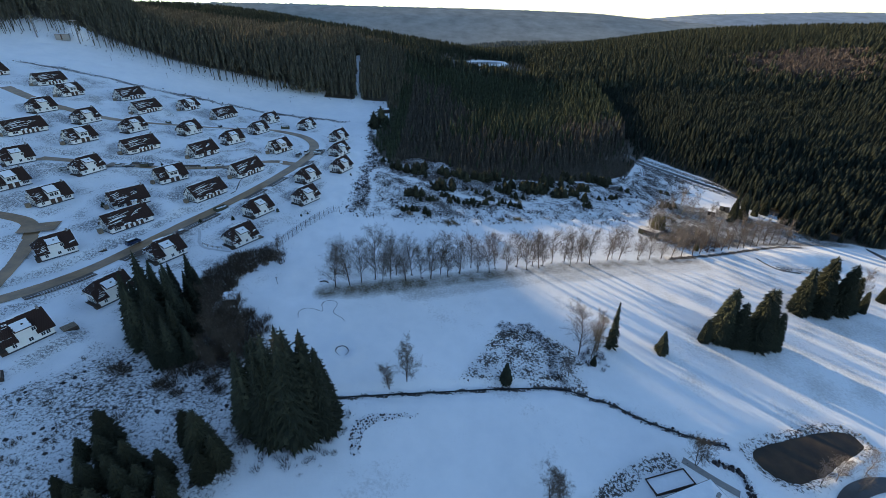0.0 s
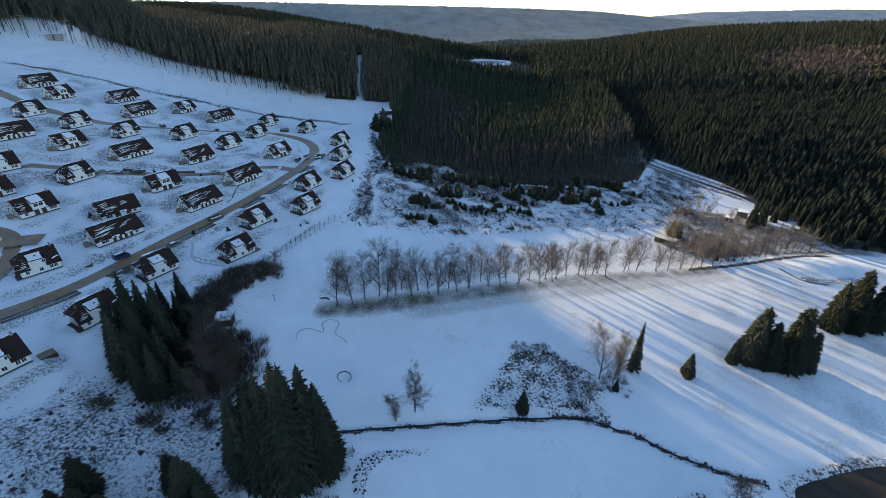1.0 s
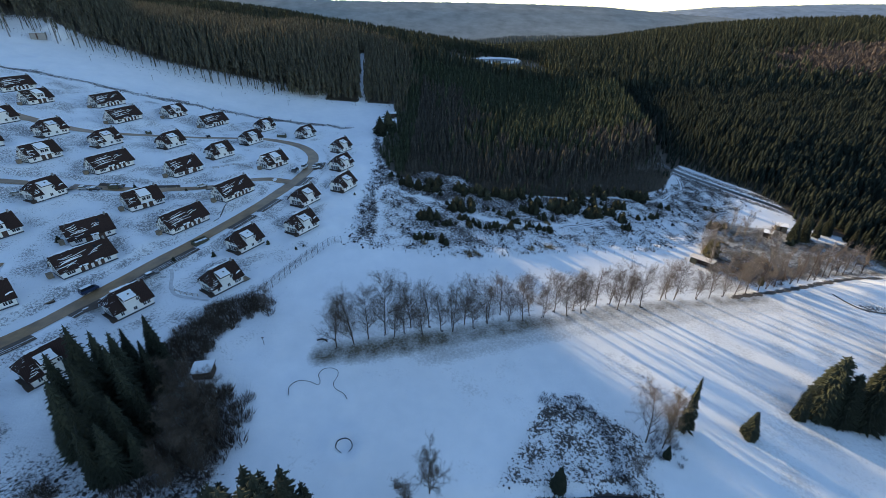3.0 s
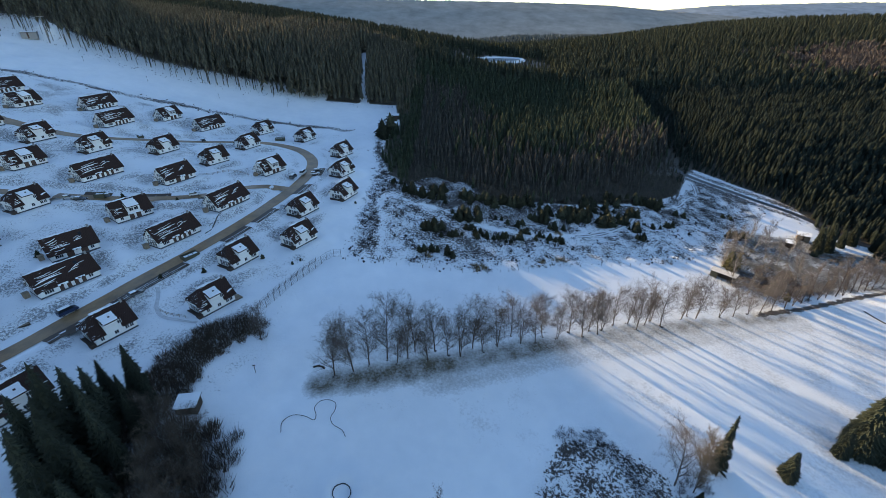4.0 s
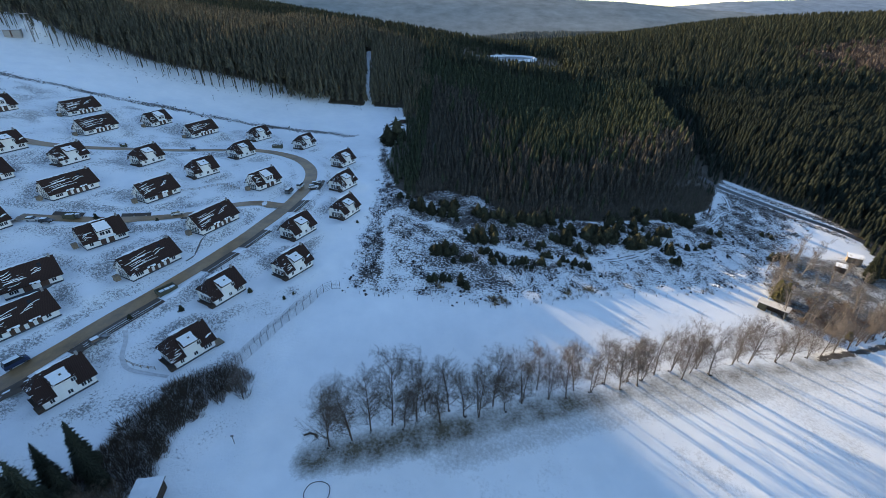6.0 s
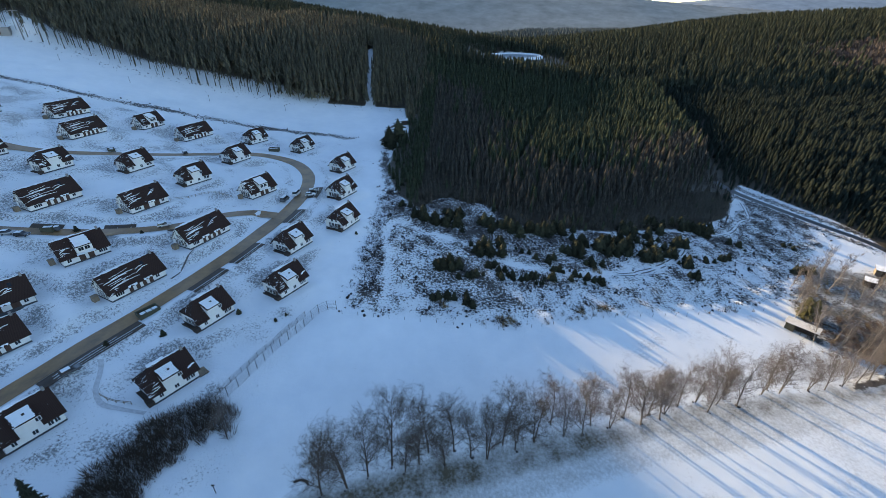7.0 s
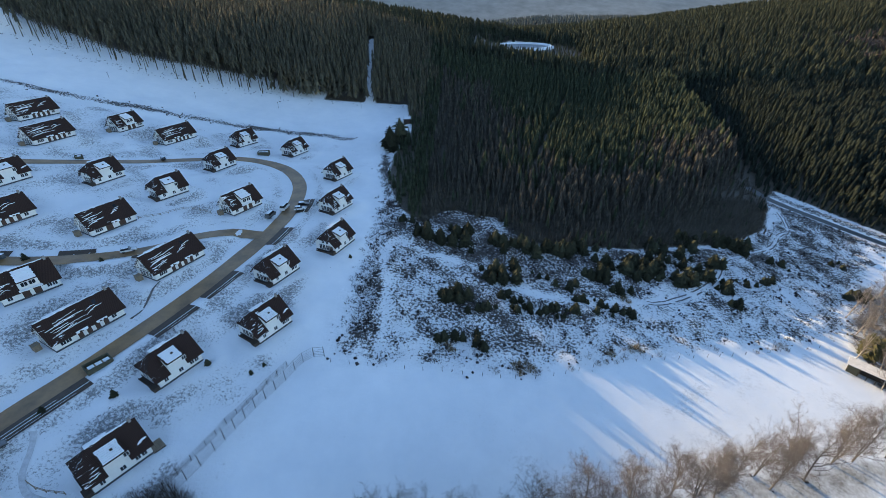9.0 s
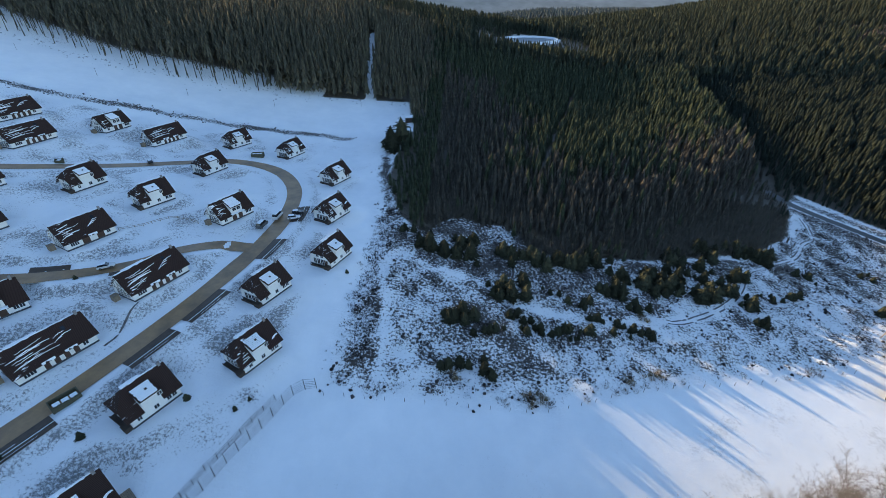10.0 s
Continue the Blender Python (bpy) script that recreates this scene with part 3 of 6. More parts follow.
grass = np.maximum(grass, 0.64 * smooth(-4, 6, depth_in(X, Y, BROWNWOOD)))
grass = np.maximum(grass, 0.62 * smooth(60, 100, X) * smooth(0, 4, Y - row_y) * smooth(32, 12, Y - row_y) * smooth(135, 120, X))
grass = np.maximum(grass, (0.52 + 0.08 * shape_noise(X, Y, 25, 14)) * smooth(40, 90, X) * smooth(245, 190, Y) * smooth(60, 110, Y))
grass = np.maximum(grass, meadow * (0.40 + 0.12 * shape_noise(X, Y, 34, 19) + 0.06 * shape_noise(X, Y, 9, 20)))
grass = np.maximum(grass, (0.84 + 0.14 * shape_noise(X, Y, 15, 21)) * smooth(-4, 6, depth_in(X, Y, DRY_GROUND)))
grass = np.maximum(grass, (0.44 + 0.12 * shape_noise(X, Y, 18, 24)) * smooth(0, 50, X) * smooth(0, 4, Y - row_y) * smooth(48, 36, Y - row_y) * smooth(125, 112, X))
_deep = depth_in(X, Y, FOREST) - inlet(X, Y)
woods = np.maximum(0.92 * np.where(X < -110, 0.42 * smooth(-3, 2, _deep) + 0.58 * smooth(16, 32, _deep), smooth(-3, 3, _deep)), 0.99 * smooth(900, 1200, np.hypot(X, Y)))
clear = np.maximum(smooth(4, 2, away(X, Y, GAP)), smooth(41, 37, np.hypot(X - RESERVOIR[0], Y - RESERVOIR[1])))
woods = np.maximum(woods, 1.05 * smooth(0, 4, _deep) * (X > -40) * (X < 160) * (Y < 345))
woods = woods * (1 - clear)
cover = ground_mesh.color_attributes.new("cover", "FLOAT_COLOR", "POINT")
cover.data.foreach_set("color", np.stack([heath, grass, woods, banks], -1).ravel().astype(np.float32))
tagged(new("ground", ground_mesh), "snow-covered valley floor and slopes with heather and grass showing", "ground", kind="structure")


def ribbon(name, line, width, mat, label, lift=0.05, kind="structure", category="road", across=5):
    pts = np.array(line)
    d = np.gradient(pts, axis=0)
    d /= np.linalg.norm(d, axis=1)[:, None]
    side = np.stack([d[:, 1], -d[:, 0]], -1)
    rng = np.random.RandomState(len(line))
    offs = np.linspace(-0.5, 0.5, across)
    wob = np.interp(np.arange(len(pts)), np.arange(0, len(pts) + 4, 4), rng.uniform(-0.25, 0.25, len(np.arange(0, len(pts) + 4, 4))))
    p = pts[:, None] + side[:, None] * ((offs * width)[None, :, None] * (1 + wob[:, None, None] * 0.3))
    mid = land(pts[:, 0], pts[:, 1])
    z = land(p[..., 0], p[..., 1])
    z = np.maximum(np.minimum(z, mid[:, None] + 0.6), mid[:, None] - 0.25) + lift
    top = np.concatenate([p, z[..., None]], -1).reshape(-1, 3)
    m = np.arange(len(pts) * across).reshape(len(pts), across)
    f = np.stack([m[:-1, :-1], m[:-1, 1:], m[1:, 1:], m[1:, :-1]], -1).reshape(-1, 4)
    ob = new(name, mesh_from(name, top, f, mat, True))
    return tagged(ob, label, category, kind=kind)


ribbon("road", MAIN_ROAD, 6.0, WETROAD, "wet gritted village road, ploughed free of snow", lift=0.14)
ribbon("road", MID_ROAD, 5.0, WETROAD, "wet gritted side road between the houses", lift=0.16)
ribbon("road", LEFT_ROAD, 5.0, WETROAD, "wet gritted lane curving uphill past the houses", lift=0.16)
ribbon("road", VALLEY_ROAD, 4.6, ASPHALT, "wet black valley road leaving the wood", lift=0.14)

ribbon("road", curve([(92, 52), (100, 63.5), (106, 69.5), (112.4, 72.6), (121.4, 74.4), (136, 73)], 2), 4.0, ASPHALT, "wet black drive curving round the pond", lift=0.12)
ribbon("pavement", curve([(66, 78.5), (69.5, 75.5), (73, 72.5), (77, 69.5)], 1.5), 2.2, CONCRETE, "grey trodden path beside the terrace", lift=0.1, category="path")
ribbon("brook", BROOK, 0.6, BROOK_WATER, "narrow dark brook between snowy banks", lift=0.3, category="brook", across=3)
ribbon("bunker_lip", SQUIGGLE, 0.17, PLINTH, "thin dark turf lip of a snowed-in bunker", lift=0.12, category="bunker", kind="structure", across=3)
ribbon("bunker_lip", curve([(161, 195), (162.5, 190), (165, 186), (169, 184), (176, 183)], 1.0), 1.0, PLINTH, "dark turf edge below a snowy mound", lift=0.16, category="bunker", across=3)
ribbon("bunker_lip", curve([(-32.8, 106.2), (-34.2, 107.0), (-34.1, 108.8), (-32.5, 109.8), (-31.0, 109.3), (-30.5, 107.9), (-31.2, 106.8)], 0.5), 0.22, PLINTH, "thin dark turf lip of a small round bunker", lift=0.35, category="bunker", kind="structure", across=3)

# ---- trees ----
def conifer(h, r, boughs, seed, bare=0.06, blunt=0.8, ragged=0.18):
    """Needle crown of a spruce: drooping boughs with side twigs, wound up the stem. Returns vertices and faces."""
    rng = np.random.RandomState(seed)
    v, f = [], []
    for i in range(boughs):
        k = 1 - math.sqrt(1 - (i + rng.random_sample()) / boughs * 0.995)
        z = h * (bare + (1 - bare) * k)
        a = 2.39996 * i + rng.uniform(-0.5, 0.5)
        whorl = 0.86 + ragged * math.sin(k * h * 2.1 + seed) + 0.6 * ragged * math.sin(3 * a + seed)
        q = r * (1 - k) ** blunt * whorl * rng.uniform(0.48, 1.12) + 0.22
        c, s = math.cos(a), math.sin(a)
        droop = q * (rng.uniform(0.12, 0.42) - 0.55 * max(0, k - 0.7))
        w = 0.10 * q + 0.14
        o = len(v)
        for g, side, dz in ((0, 0, 0.16 * q), (0.5, -1, -0.10 * q), (0.5, 0, 0.02 * q), (0.5, 1, -0.10 * q), (1, 0, -droop)):
            v.append((c * q * g - s * w * side, s * q * g + c * w * side, z + dz - droop * g * (0 if g == 1 else 0.45)))
        f += [(o, o + 1, o + 2), (o, o + 2, o + 3), (o + 1, o + 4, o + 2), (o + 2, o + 4, o + 3)]
        for g, side in ((0.35, -1), (0.35, 1), (0.68, -1), (0.68, 1)):
            m = len(v)
            t = 0.28 * q * rng.uniform(0.6, 1.2)
            zz = z + 0.1 * q * (1 - g) - droop * g * 0.75
            x0, y0 = c * q * g, s * q * g
            dx, dy = c * 0.62 - s * side * 0.78, s * 0.62 + c * side * 0.78
            v += [(x0 - c * 0.1 * q, y0 - s * 0.1 * q, zz + 0.03 * q), (x0 + c * 0.1 * q, y0 + s * 0.1 * q, zz), (x0 + dx * t, y0 + dy * t, zz - 0.35 * t)]
            f.append((m, m + 1, m + 2))
    return v, f


def spruce_kind(h, r, boughs, seed, label, category="spruce", name="spruce_tree", bare=0.05, mat=None, blunt=0.8, ragged=0.18):
    ob = thing(name, label, category)
    v, f = conifer(h, r, boughs, seed, bare, blunt, ragged)
    core = random.Random(seed)
    for lo, hi, wide in ((bare, 0.55, 0.62), (0.3, 0.97, 0.62 * 0.7 ** blunt)):
        o = len(v)
        v.append((0, 0, h * hi))
        for i in range(12):
            a, q = 6.2832 * i / 12, r * wide * core.uniform(0.8, 1.1)
            v.append((math.cos(a) * q, math.sin(a) * q, h * (lo + core.uniform(0, 0.05))))
        f += [(o, o + 1 + i, o + 1 + (i + 1) % 12) for i in range(12)]
    part("trunk", Shape().tube((0, 0, -1), (0, 0, h * 0.94), 0.016 * h, 0.02, 7), TRUNK, ob)
    part("crown", mesh_from("crown", v, f, mat or SPRUCE), None, ob)
    return ob


def plant(master, x, y, size=1.0, seed=0, sink=0.15):
    rng = random.Random(seed * 7919 + int(x * 13) + int(y * 31))
    ob = copy_thing(master, pose(x, y, zed(x, y) - sink, rng.uniform(-1.5, 1.5), rng.uniform(-1.5, 1.5), rng.uniform(0, 360)))
    ob.scale = (size * rng.uniform(0.92, 1.08), size * rng.uniform(0.92, 1.08), size)
    return ob


def bare_tree(h, spread, seed, stems=1, limbs=9):
    """Trunk with limbs, and the twigs as a mesh of their own."""
    rng = random.Random(seed)
    wood, twig = Shape(), Shape()

    def sliver(a, d, length, wide):
        side = d.orthogonal().normalized() * wide
        side.rotate(Matrix.Rotation(rng.uniform(0, 6.28), 3, d))
        twig.add([a - side, a + side, a + d * length], [(0, 1, 2)])

    def grow(a, d, length, rad, level):
        pts, n = [a], (6, 4, 1)[level]
        for i in range(n):
            d = (d + Vector((rng.uniform(-1, 1), rng.uniform(-1, 1), rng.uniform(-0.2, 0.8))) * (0.07 + 0.07 * level)).normalized()
            pts.append(pts[-1] + d * length / n)
        for i in range(n):
            r0, r1 = rad * (1 - 0.8 * i / n), rad * (1 - 0.8 * (i + 1) / n)
            (wood if level < 2 else twig).tube(pts[i], pts[i + 1], r0, r1, 6 if level == 0 else 4 if level == 1 else 3)
        count = (limbs, 8, 19)[level]
        for j in range(count):
            k = (0.16 if level == 0 else 0.12) + (0.83 if level == 0 else 0.88) * (j + rng.random()) / count
            i = min(int(k * n), n - 1)
            p = pts[i].lerp(pts[i + 1], k * n - i)
            ax = (pts[i + 1] - pts[i]).normalized()
            out = ax.orthogonal().normalized()
            out.rotate(Matrix.Rotation(rng.uniform(0, 6.28), 3, ax))
            nd = (out * spread * (1.3, 1.2, 1.5)[level] + ax * (0.7, 0.6, 0.5)[level] + Vector((0, 0, (0.3, 0.3, 0.0)[level]))).normalized()
            if level == 2:
                sliver(p, nd, h * rng.uniform(0.04, 0.085), 0.019)
                continue
            ln = length * ((0.42 - 0.2 * k) if level == 0 else 0.54) * rng.uniform(0.75, 1.25)
            grow(p, nd, ln, max(rad * (0.45 if level == 0 else 0.5) * (1 - 0.5 * k), 0.02), level + 1)

    for s in range(stems):
        a = rng.uniform(0, 6.28)
        lean = 0.03 if stems == 1 else 0.13
        grow(Vector((0, 0, -0.5)), Vector((math.cos(a) * lean, math.sin(a) * lean, 1)).normalized(), h * (1 if s == 0 else rng.uniform(0.75, 0.95)), h * (0.010 if stems > 1 else 0.0125), 0)
    return wood, twig


def bare_kind(h, spread, seed, label, stems=1, limbs=9, name="birch_tree", category="birch", bark=None, twigs=None):
    ob = thing(name, label, category)
    w, t = bare_tree(h, spread, seed, stems, limbs)
    part("trunk", w, bark or BARK, ob)
    part("crown", t, twigs or TWIG, ob)
    return ob


PLACED = []      # plan of what has been planted by hand


def put(masters, spots, group, base):
    """Plant trees: spots are x, y, height; masters were built 'base' metres tall. The masters themselves take the first spots."""
    for i, (x, y, h) in enumerate(spots):
        m = masters[i % len(masters)]
        ob = plant(m, x, y, h / base, i)
        if group:
            ob["group"] = group
        PLACED.append((x, y))


def done(masters):
    """Masters have served; only their copies stay."""
    for m in masters:
        for o in (*m.children_recursive, m):
            bpy.data.objects.remove(o)


big = [spruce_kind(30, 5.5, 1100, s, "tall dark green spruce standing in snow", blunt=0.72) for s in (1, 2, 3)]
put(big, [(-43, 74, 30), (-38, 75, 36), (-33, 78, 34), (-48, 77, 27), (-40, 80, 33), (-35, 82, 31), (-46, 82, 24), (-30, 81, 24), (-44, 78, 31), (-37, 78, 34), (-51, 79, 20), (-33, 84, 24), (-41, 76, 34), (-36, 76, 33), (-46, 79, 28), (-31, 79, 29), (-39, 83, 28)], "spruces by the brook", 30)
put(big, [(-92, 112, 27), (-92, 117, 21), (-88, 129, 15.5), (-84, 126, 13), (-92, 125, 14), (-95, 120, 16), (-89, 119, 19), (-86, 114, 20), (-95, 108, 22), (-88, 106, 23), (-82, 110, 18), (-88, 100, 22), (-82, 97, 21), (-77, 95, 18), (-84, 103, 24), (-78, 101, 19),
          (-92, 103, 19), (-73, 97, 13), (-77, 107, 16), (-85, 121, 15), (-81, 117, 14), (-80, 94, 17), (-97, 114, 15)], "spruces below the village", 30)
fat = [spruce_kind(22, 5.1, 1700, s, "broad dark green spruce on the snowy meadow", blunt=0.5, ragged=0.06) for s in (5, 6)]
put(fat, [(97, 127, 11), (104, 129, 24), (108, 126, 20), (115, 126, 27), (119, 129, 25), (122, 126, 17)], "spruces on the meadow", 22)
put(fat, [(149, 149, 23), (157, 150, 27), (167, 151, 25), (174, 153, 18), (161, 155, 26), (180, 153, 11), (198, 162, 12)], "spruces by the stream", 22)
put(fat, [(179, 246, 15), (186, 248, 17), (189, 251, 14), (205, 256, 14), (213, 250, 13), (197, 253, 11), (210, 244, 12)], "spruces by the valley road", 22)
small = [spruce_kind(9, 2.7, 700, s, "small ragged spruce alone on the snowy meadow", blunt=0.8, ragged=0.1) for s in (9, 10)]
put(small, [(78, 120, 10), (20, 102, 8.5), (51, 112, 5)], "", 9)
slim = [spruce_kind(20, 2.6, 420, 8, "slender spruce beside bare larches", blunt=0.8)]
put(slim, [(60, 121, 21)], "", 20)
low = [spruce_kind(14, 4.4, 850, s, "bushy olive-green spruce on the rough bank", mat=BUSH, blunt=0.6) for s in (11, 12)]
put(low, [(-77, 68, 12), (-74, 63, 10), (-68, 62, 11), (-62, 62, 9), (-73, 57, 9), (-67, 57, 10), (-58, 56, 9), (-62, 53, 10), (-69, 52, 9), (-80, 64, 7), (-61, 71.5, 11), (-57, 69, 14), (-52, 66, 11), (-54, 62.5, 9), (-70, 59, 10), (-64, 58, 9), (-76, 59, 8), (-60, 59, 8), (-73, 53, 9), (-65, 50, 9), (-57, 52, 8), (-78, 55, 7)],
    "bushy spruces on the bank", 14)
done(big + fat + small + slim + low)

birch = [bare_kind(20, 0.7, s, "bare birch with a thin trunk in a long row", stems=st, limbs=lb) for s, st, lb in ((21, 1, 25), (22, 2, 16), (23, 1, 24), (24, 2, 17), (25, 2, 15))]
ROW = [(-41, 140, 21), (-36, 142, 21), (-32, 145, 19), (-27, 148, 23), (-24, 147, 15), (-21, 149, 18), (-19, 152, 20), (-15, 149, 13), (-13, 153, 19), (-9, 152, 16), (-5, 152, 19), (-1, 156, 20), (2, 155, 15),
       (7, 158, 19), (12, 163, 18), (15, 160, 17), (20, 161, 19), (23, 164, 20), (28, 164, 18)]
ROW += [(33, 168, 19), (37, 166, 21), (40, 169, 18), (43, 168, 20), (45, 170, 17), (50, 173, 19), (56, 175, 20), (58, 172, 18), (62, 175, 17), (65, 177, 19), (68, 175, 20), (78, 180, 18), (81, 182, 17), (84, 181, 20), (94, 183, 18), (100, 184, 18), (107, 186, 15), (113, 188, 17), (119, 190, 16)]
# Left birches: the hill's shade is put into their darker bark and twigs.
shady = [bare_kind(20, 0.85, s, "bare birch with a rounded crown in a long row, shade in its colours", stems=st, limbs=lb, bark=TRUNK, twigs=HEDGE_TWIGS) for s, st, lb in ((31, 1, 30), (32, 2, 20), (33, 1, 29))]
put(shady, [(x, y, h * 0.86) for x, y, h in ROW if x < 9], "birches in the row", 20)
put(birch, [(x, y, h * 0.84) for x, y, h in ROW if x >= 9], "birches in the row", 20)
larch = [bare_kind(15, 0.5, s, "leafless reddish brown larch on the snowy meadow", stems=1, limbs=30, name="larch_tree", category="larch", bark=TRUNK, twigs=BROWN_TWIGS) for s in (34, 35)]
put(larch, [(54, 118, 15), (51, 114.5, 11)], "larches on the meadow", 15)
done(shady + larch)
put(birch, [(47, 116, 19), (41, 106, 9), (187, 163, 14), (106, 74, 9), (111, 72, 8), (117, 77, 8), (101, 73, 7), (-65, 150, 11)], "", 20)
alder = [bare_kind(12, 0.75, sd, "dark leafless tree beside the spruces", stems=2, limbs=13, name="alder_tree", category="tree", bark=TRUNK, twigs=HEDGE_TWIGS) for sd in (26, 27)]
put(alder, [(-78, 120, 11), (-68, 112, 12), (-64, 100, 12), (-71, 106, 12), (-66, 106, 11), (-62, 106, 9), (-67, 117, 10), (-73, 118, 11), (-60, 97, 9), (-65, 93, 9), (-72, 111, 12), (-68, 101, 12), (-64, 111, 9), (-69, 96, 9)], "leafless trees beside the spruces", 12)
put(alder, [(-16, 95, 10), (-11, 98, 14), (69, 77, 12), (26, 65, 11), (28.5, 64, 9)], "", 12)
done(alder)
rng = random.Random(4)
spots = []
while len(spots) < 36:
    x, y = rng.uniform(106, 166), rng.uniform(190, 266)
    if depth_in(np.array([x]), np.array([y]), BROWNWOOD)[0] > 1.0 and all((x - a) ** 2 + (y - b) ** 2 > 10 for a, b, _ in spots):
        spots.append((x, y, rng.uniform(8, 14)))
slender = [bare_kind(16, 0.5, s, "tall pale-stemmed bare birch leaning beside the shed", stems=2, limbs=lb, bark=PALE_BARK) for s, lb in ((41, 5), (42, 6), (43, 5))]
put(slender, spots, "bare trees by the shed", 16)
edge_birch = [bare_kind(16, 0.42, s, "slender dark-stemmed birch along the ditch", stems=st, limbs=11, bark=TRUNK) for s, st in ((44, 1), (45, 2), (46, 1))]
put(edge_birch, [(126, 192.5, 16), (131, 195, 14), (136, 197, 15), (141, 199.5, 17), (146, 201, 14), (151, 203, 16), (157, 205, 17), (161, 206, 14), (167, 209, 16), (171, 210, 13), (176, 212, 15), (181, 214, 14), (187, 216, 13), (193, 217, 12)], "birches along the ditch", 16)
done(slender + edge_birch)
done(birch)

# forests, too many to count
def forest(name, spots, mat, label, kinds):
    """One mesh of many simple trees. spots: rows x, y, height, kind."""
    V, F, o = [], [], 0
    z = land(spots[:, 0], spots[:, 1])
    rng = np.random.RandomState(len(spots))
    turn = rng.uniform(0, 6.28, len(spots))
    for k, (v, f, base) in enumerate(kinds):
        pick = np.nonzero(spots[:, 3].astype(int) == k)[0]
        if not len(pick):
            continue
        v, f = np.array(v), np.array(f)
        s = (spots[pick, 2] / base)[:, None, None]
        c, n = np.cos(turn[pick])[:, None], np.sin(turn[pick])[:, None]
        wide = rng.uniform(0.8, 1.25, len(pick))[:, None]
        q = np.empty((len(pick), len(v), 3))
        q[..., 0] = (c * v[:, 0] - n * v[:, 1]) * wide
        q[..., 1] = (n * v[:, 0] + c * v[:, 1]) * wide
        q[..., 2] = v[:, 2]
        q[..., 0] += v[:, 2] * rng.normal(0, 0.035, len(pick))[:, None]
        q[..., 1] += v[:, 2] * rng.normal(0, 0.035, len(pick))[:, None]
        q = q * s + np.stack([spots[pick, 0], spots[pick, 1], z[pick] - 0.3], -1)[:, None]
        V.append(q.reshape(-1, 3))
        F.append((f[None] + (np.arange(len(pick)) * len(v))[:, None, None] + o).reshape(-1, f.shape[1]))
        o += len(pick) * len(v)
    me = mesh_from(name, np.concatenate(V), np.concatenate(F), mat, True)
    return tagged(new(name, me), label, "forest", kind="stuff")


def cone_tree(h, r, tiers, n, seed, bare, stem=True, blunt=0.75):
    """A lighter spruce: toothed skirts one above another, welded into one piece with its stem."""
    rng = np.random.RandomState(seed)
    v, f = [(0, 0, h)], []
    for t in range(tiers):
        k = t / tiers
        z0, z1 = h * (bare + (1 - bare) * k), h * (bare + (1 - bare) * min(1, (t + 1.7) / tiers))
        rad = r * (1 - k) ** blunt
        o = len(v)
        v.append((0, 0, min(z1, h)))
        for i in range(2 * n):
            a = 3.14159 * i / n + t * 0.7 + rng.uniform(-0.12, 0.12)
            q = rad * (rng.uniform(0.85, 1.2) if i % 2 else rng.uniform(0.45, 0.62))
            v.append((math.cos(a) * q, math.sin(a) * q, z0 - (0.05 * h / tiers if i % 2 else -0.45 * h / tiers)))
        f += [(o, o + 1 + i, o + 1 + (i + 1) % (2 * n)) for i in range(2 * n)]
    if stem:
        o = len(v)
        for i in range(3):
            a = 2.0944 * i
            v.append((math.cos(a) * 0.015 * h, math.sin(a) * 0.015 * h, -0.5))
        f += [(0, o, o + 1), (0, o + 1, o + 2), (0, o + 2, o)]
    return v, f, h


def round_tree(h, seed):
    """A leafless crown far off: many upright sprays on a stem."""
    rng = np.random.RandomState(seed)
    v, f = [], []
    for i in range(46):
        a, e = rng.uniform(0, 6.28), rng.uniform(0.15, 1.4)
        b = np.array([0, 0, h * rng.uniform(0.2, 0.45)])
        d = np.array([math.cos(a) * math.cos(e), math.sin(a) * math.cos(e), math.sin(e)]) * h * rng.uniform(0.35, 0.6)
        s = np.cross(d, (rng.uniform(-1, 1), rng.uniform(-1, 1), 1.0))
        s = s / np.linalg.norm(s) * h * 0.022
        o = len(v)
        v += [tuple(b), tuple(b + d * 0.7 + s), tuple(b + d * 0.7 - s), tuple(b + d)]
        f += [(o, o + 1, o + 2), (o + 1, o + 3, o + 2)]
    return v, f, h


def scatter(x0, x1, y0, y1, gap, seed):
    rng = np.random.RandomState(seed)
    xs, ys = np.meshgrid(np.arange(x0, x1, gap), np.arange(y0, y1, gap))
    xs = xs + (np.arange(xs.shape[0]) % 2)[:, None] * gap / 2
    return (xs + rng.uniform(-0.42, 0.42, xs.shape) * gap).ravel(), (ys + rng.uniform(-0.42, 0.42, ys.shape) * gap).ravel(), rng


def wooded(x, y):
    d = depth_in(x, y, FOREST) - inlet(x, y)
    open_ = (away(x, y, GAP) < np.interp(y, [410, 470, 580], [0.8, 1.8, 4.5])) | (np.hypot(x - RESERVOIR[0], y - RESERVOIR[1]) < 37) | (away(x, y, VALLEY_ROAD) < np.where(y < 285, 3.2, np.where(y > 333, 0.3, 4.5)))
    return np.where(open_, -9, d)


def seen_from_path(x, y, wide=1.25):
    """The part of the land that lies ahead of the flight."""
    return np.abs(x) < wide * (y + 40) + 60


NEAR_KINDS = [cone_tree(14, 2.9, 6, 6, s, 0.03) for s in (1, 2, 3, 4)]
MID_KINDS = [cone_tree(14, 3.1, 5, 5, s, 0.03, False, 0.62) for s in (14, 15, 16)]
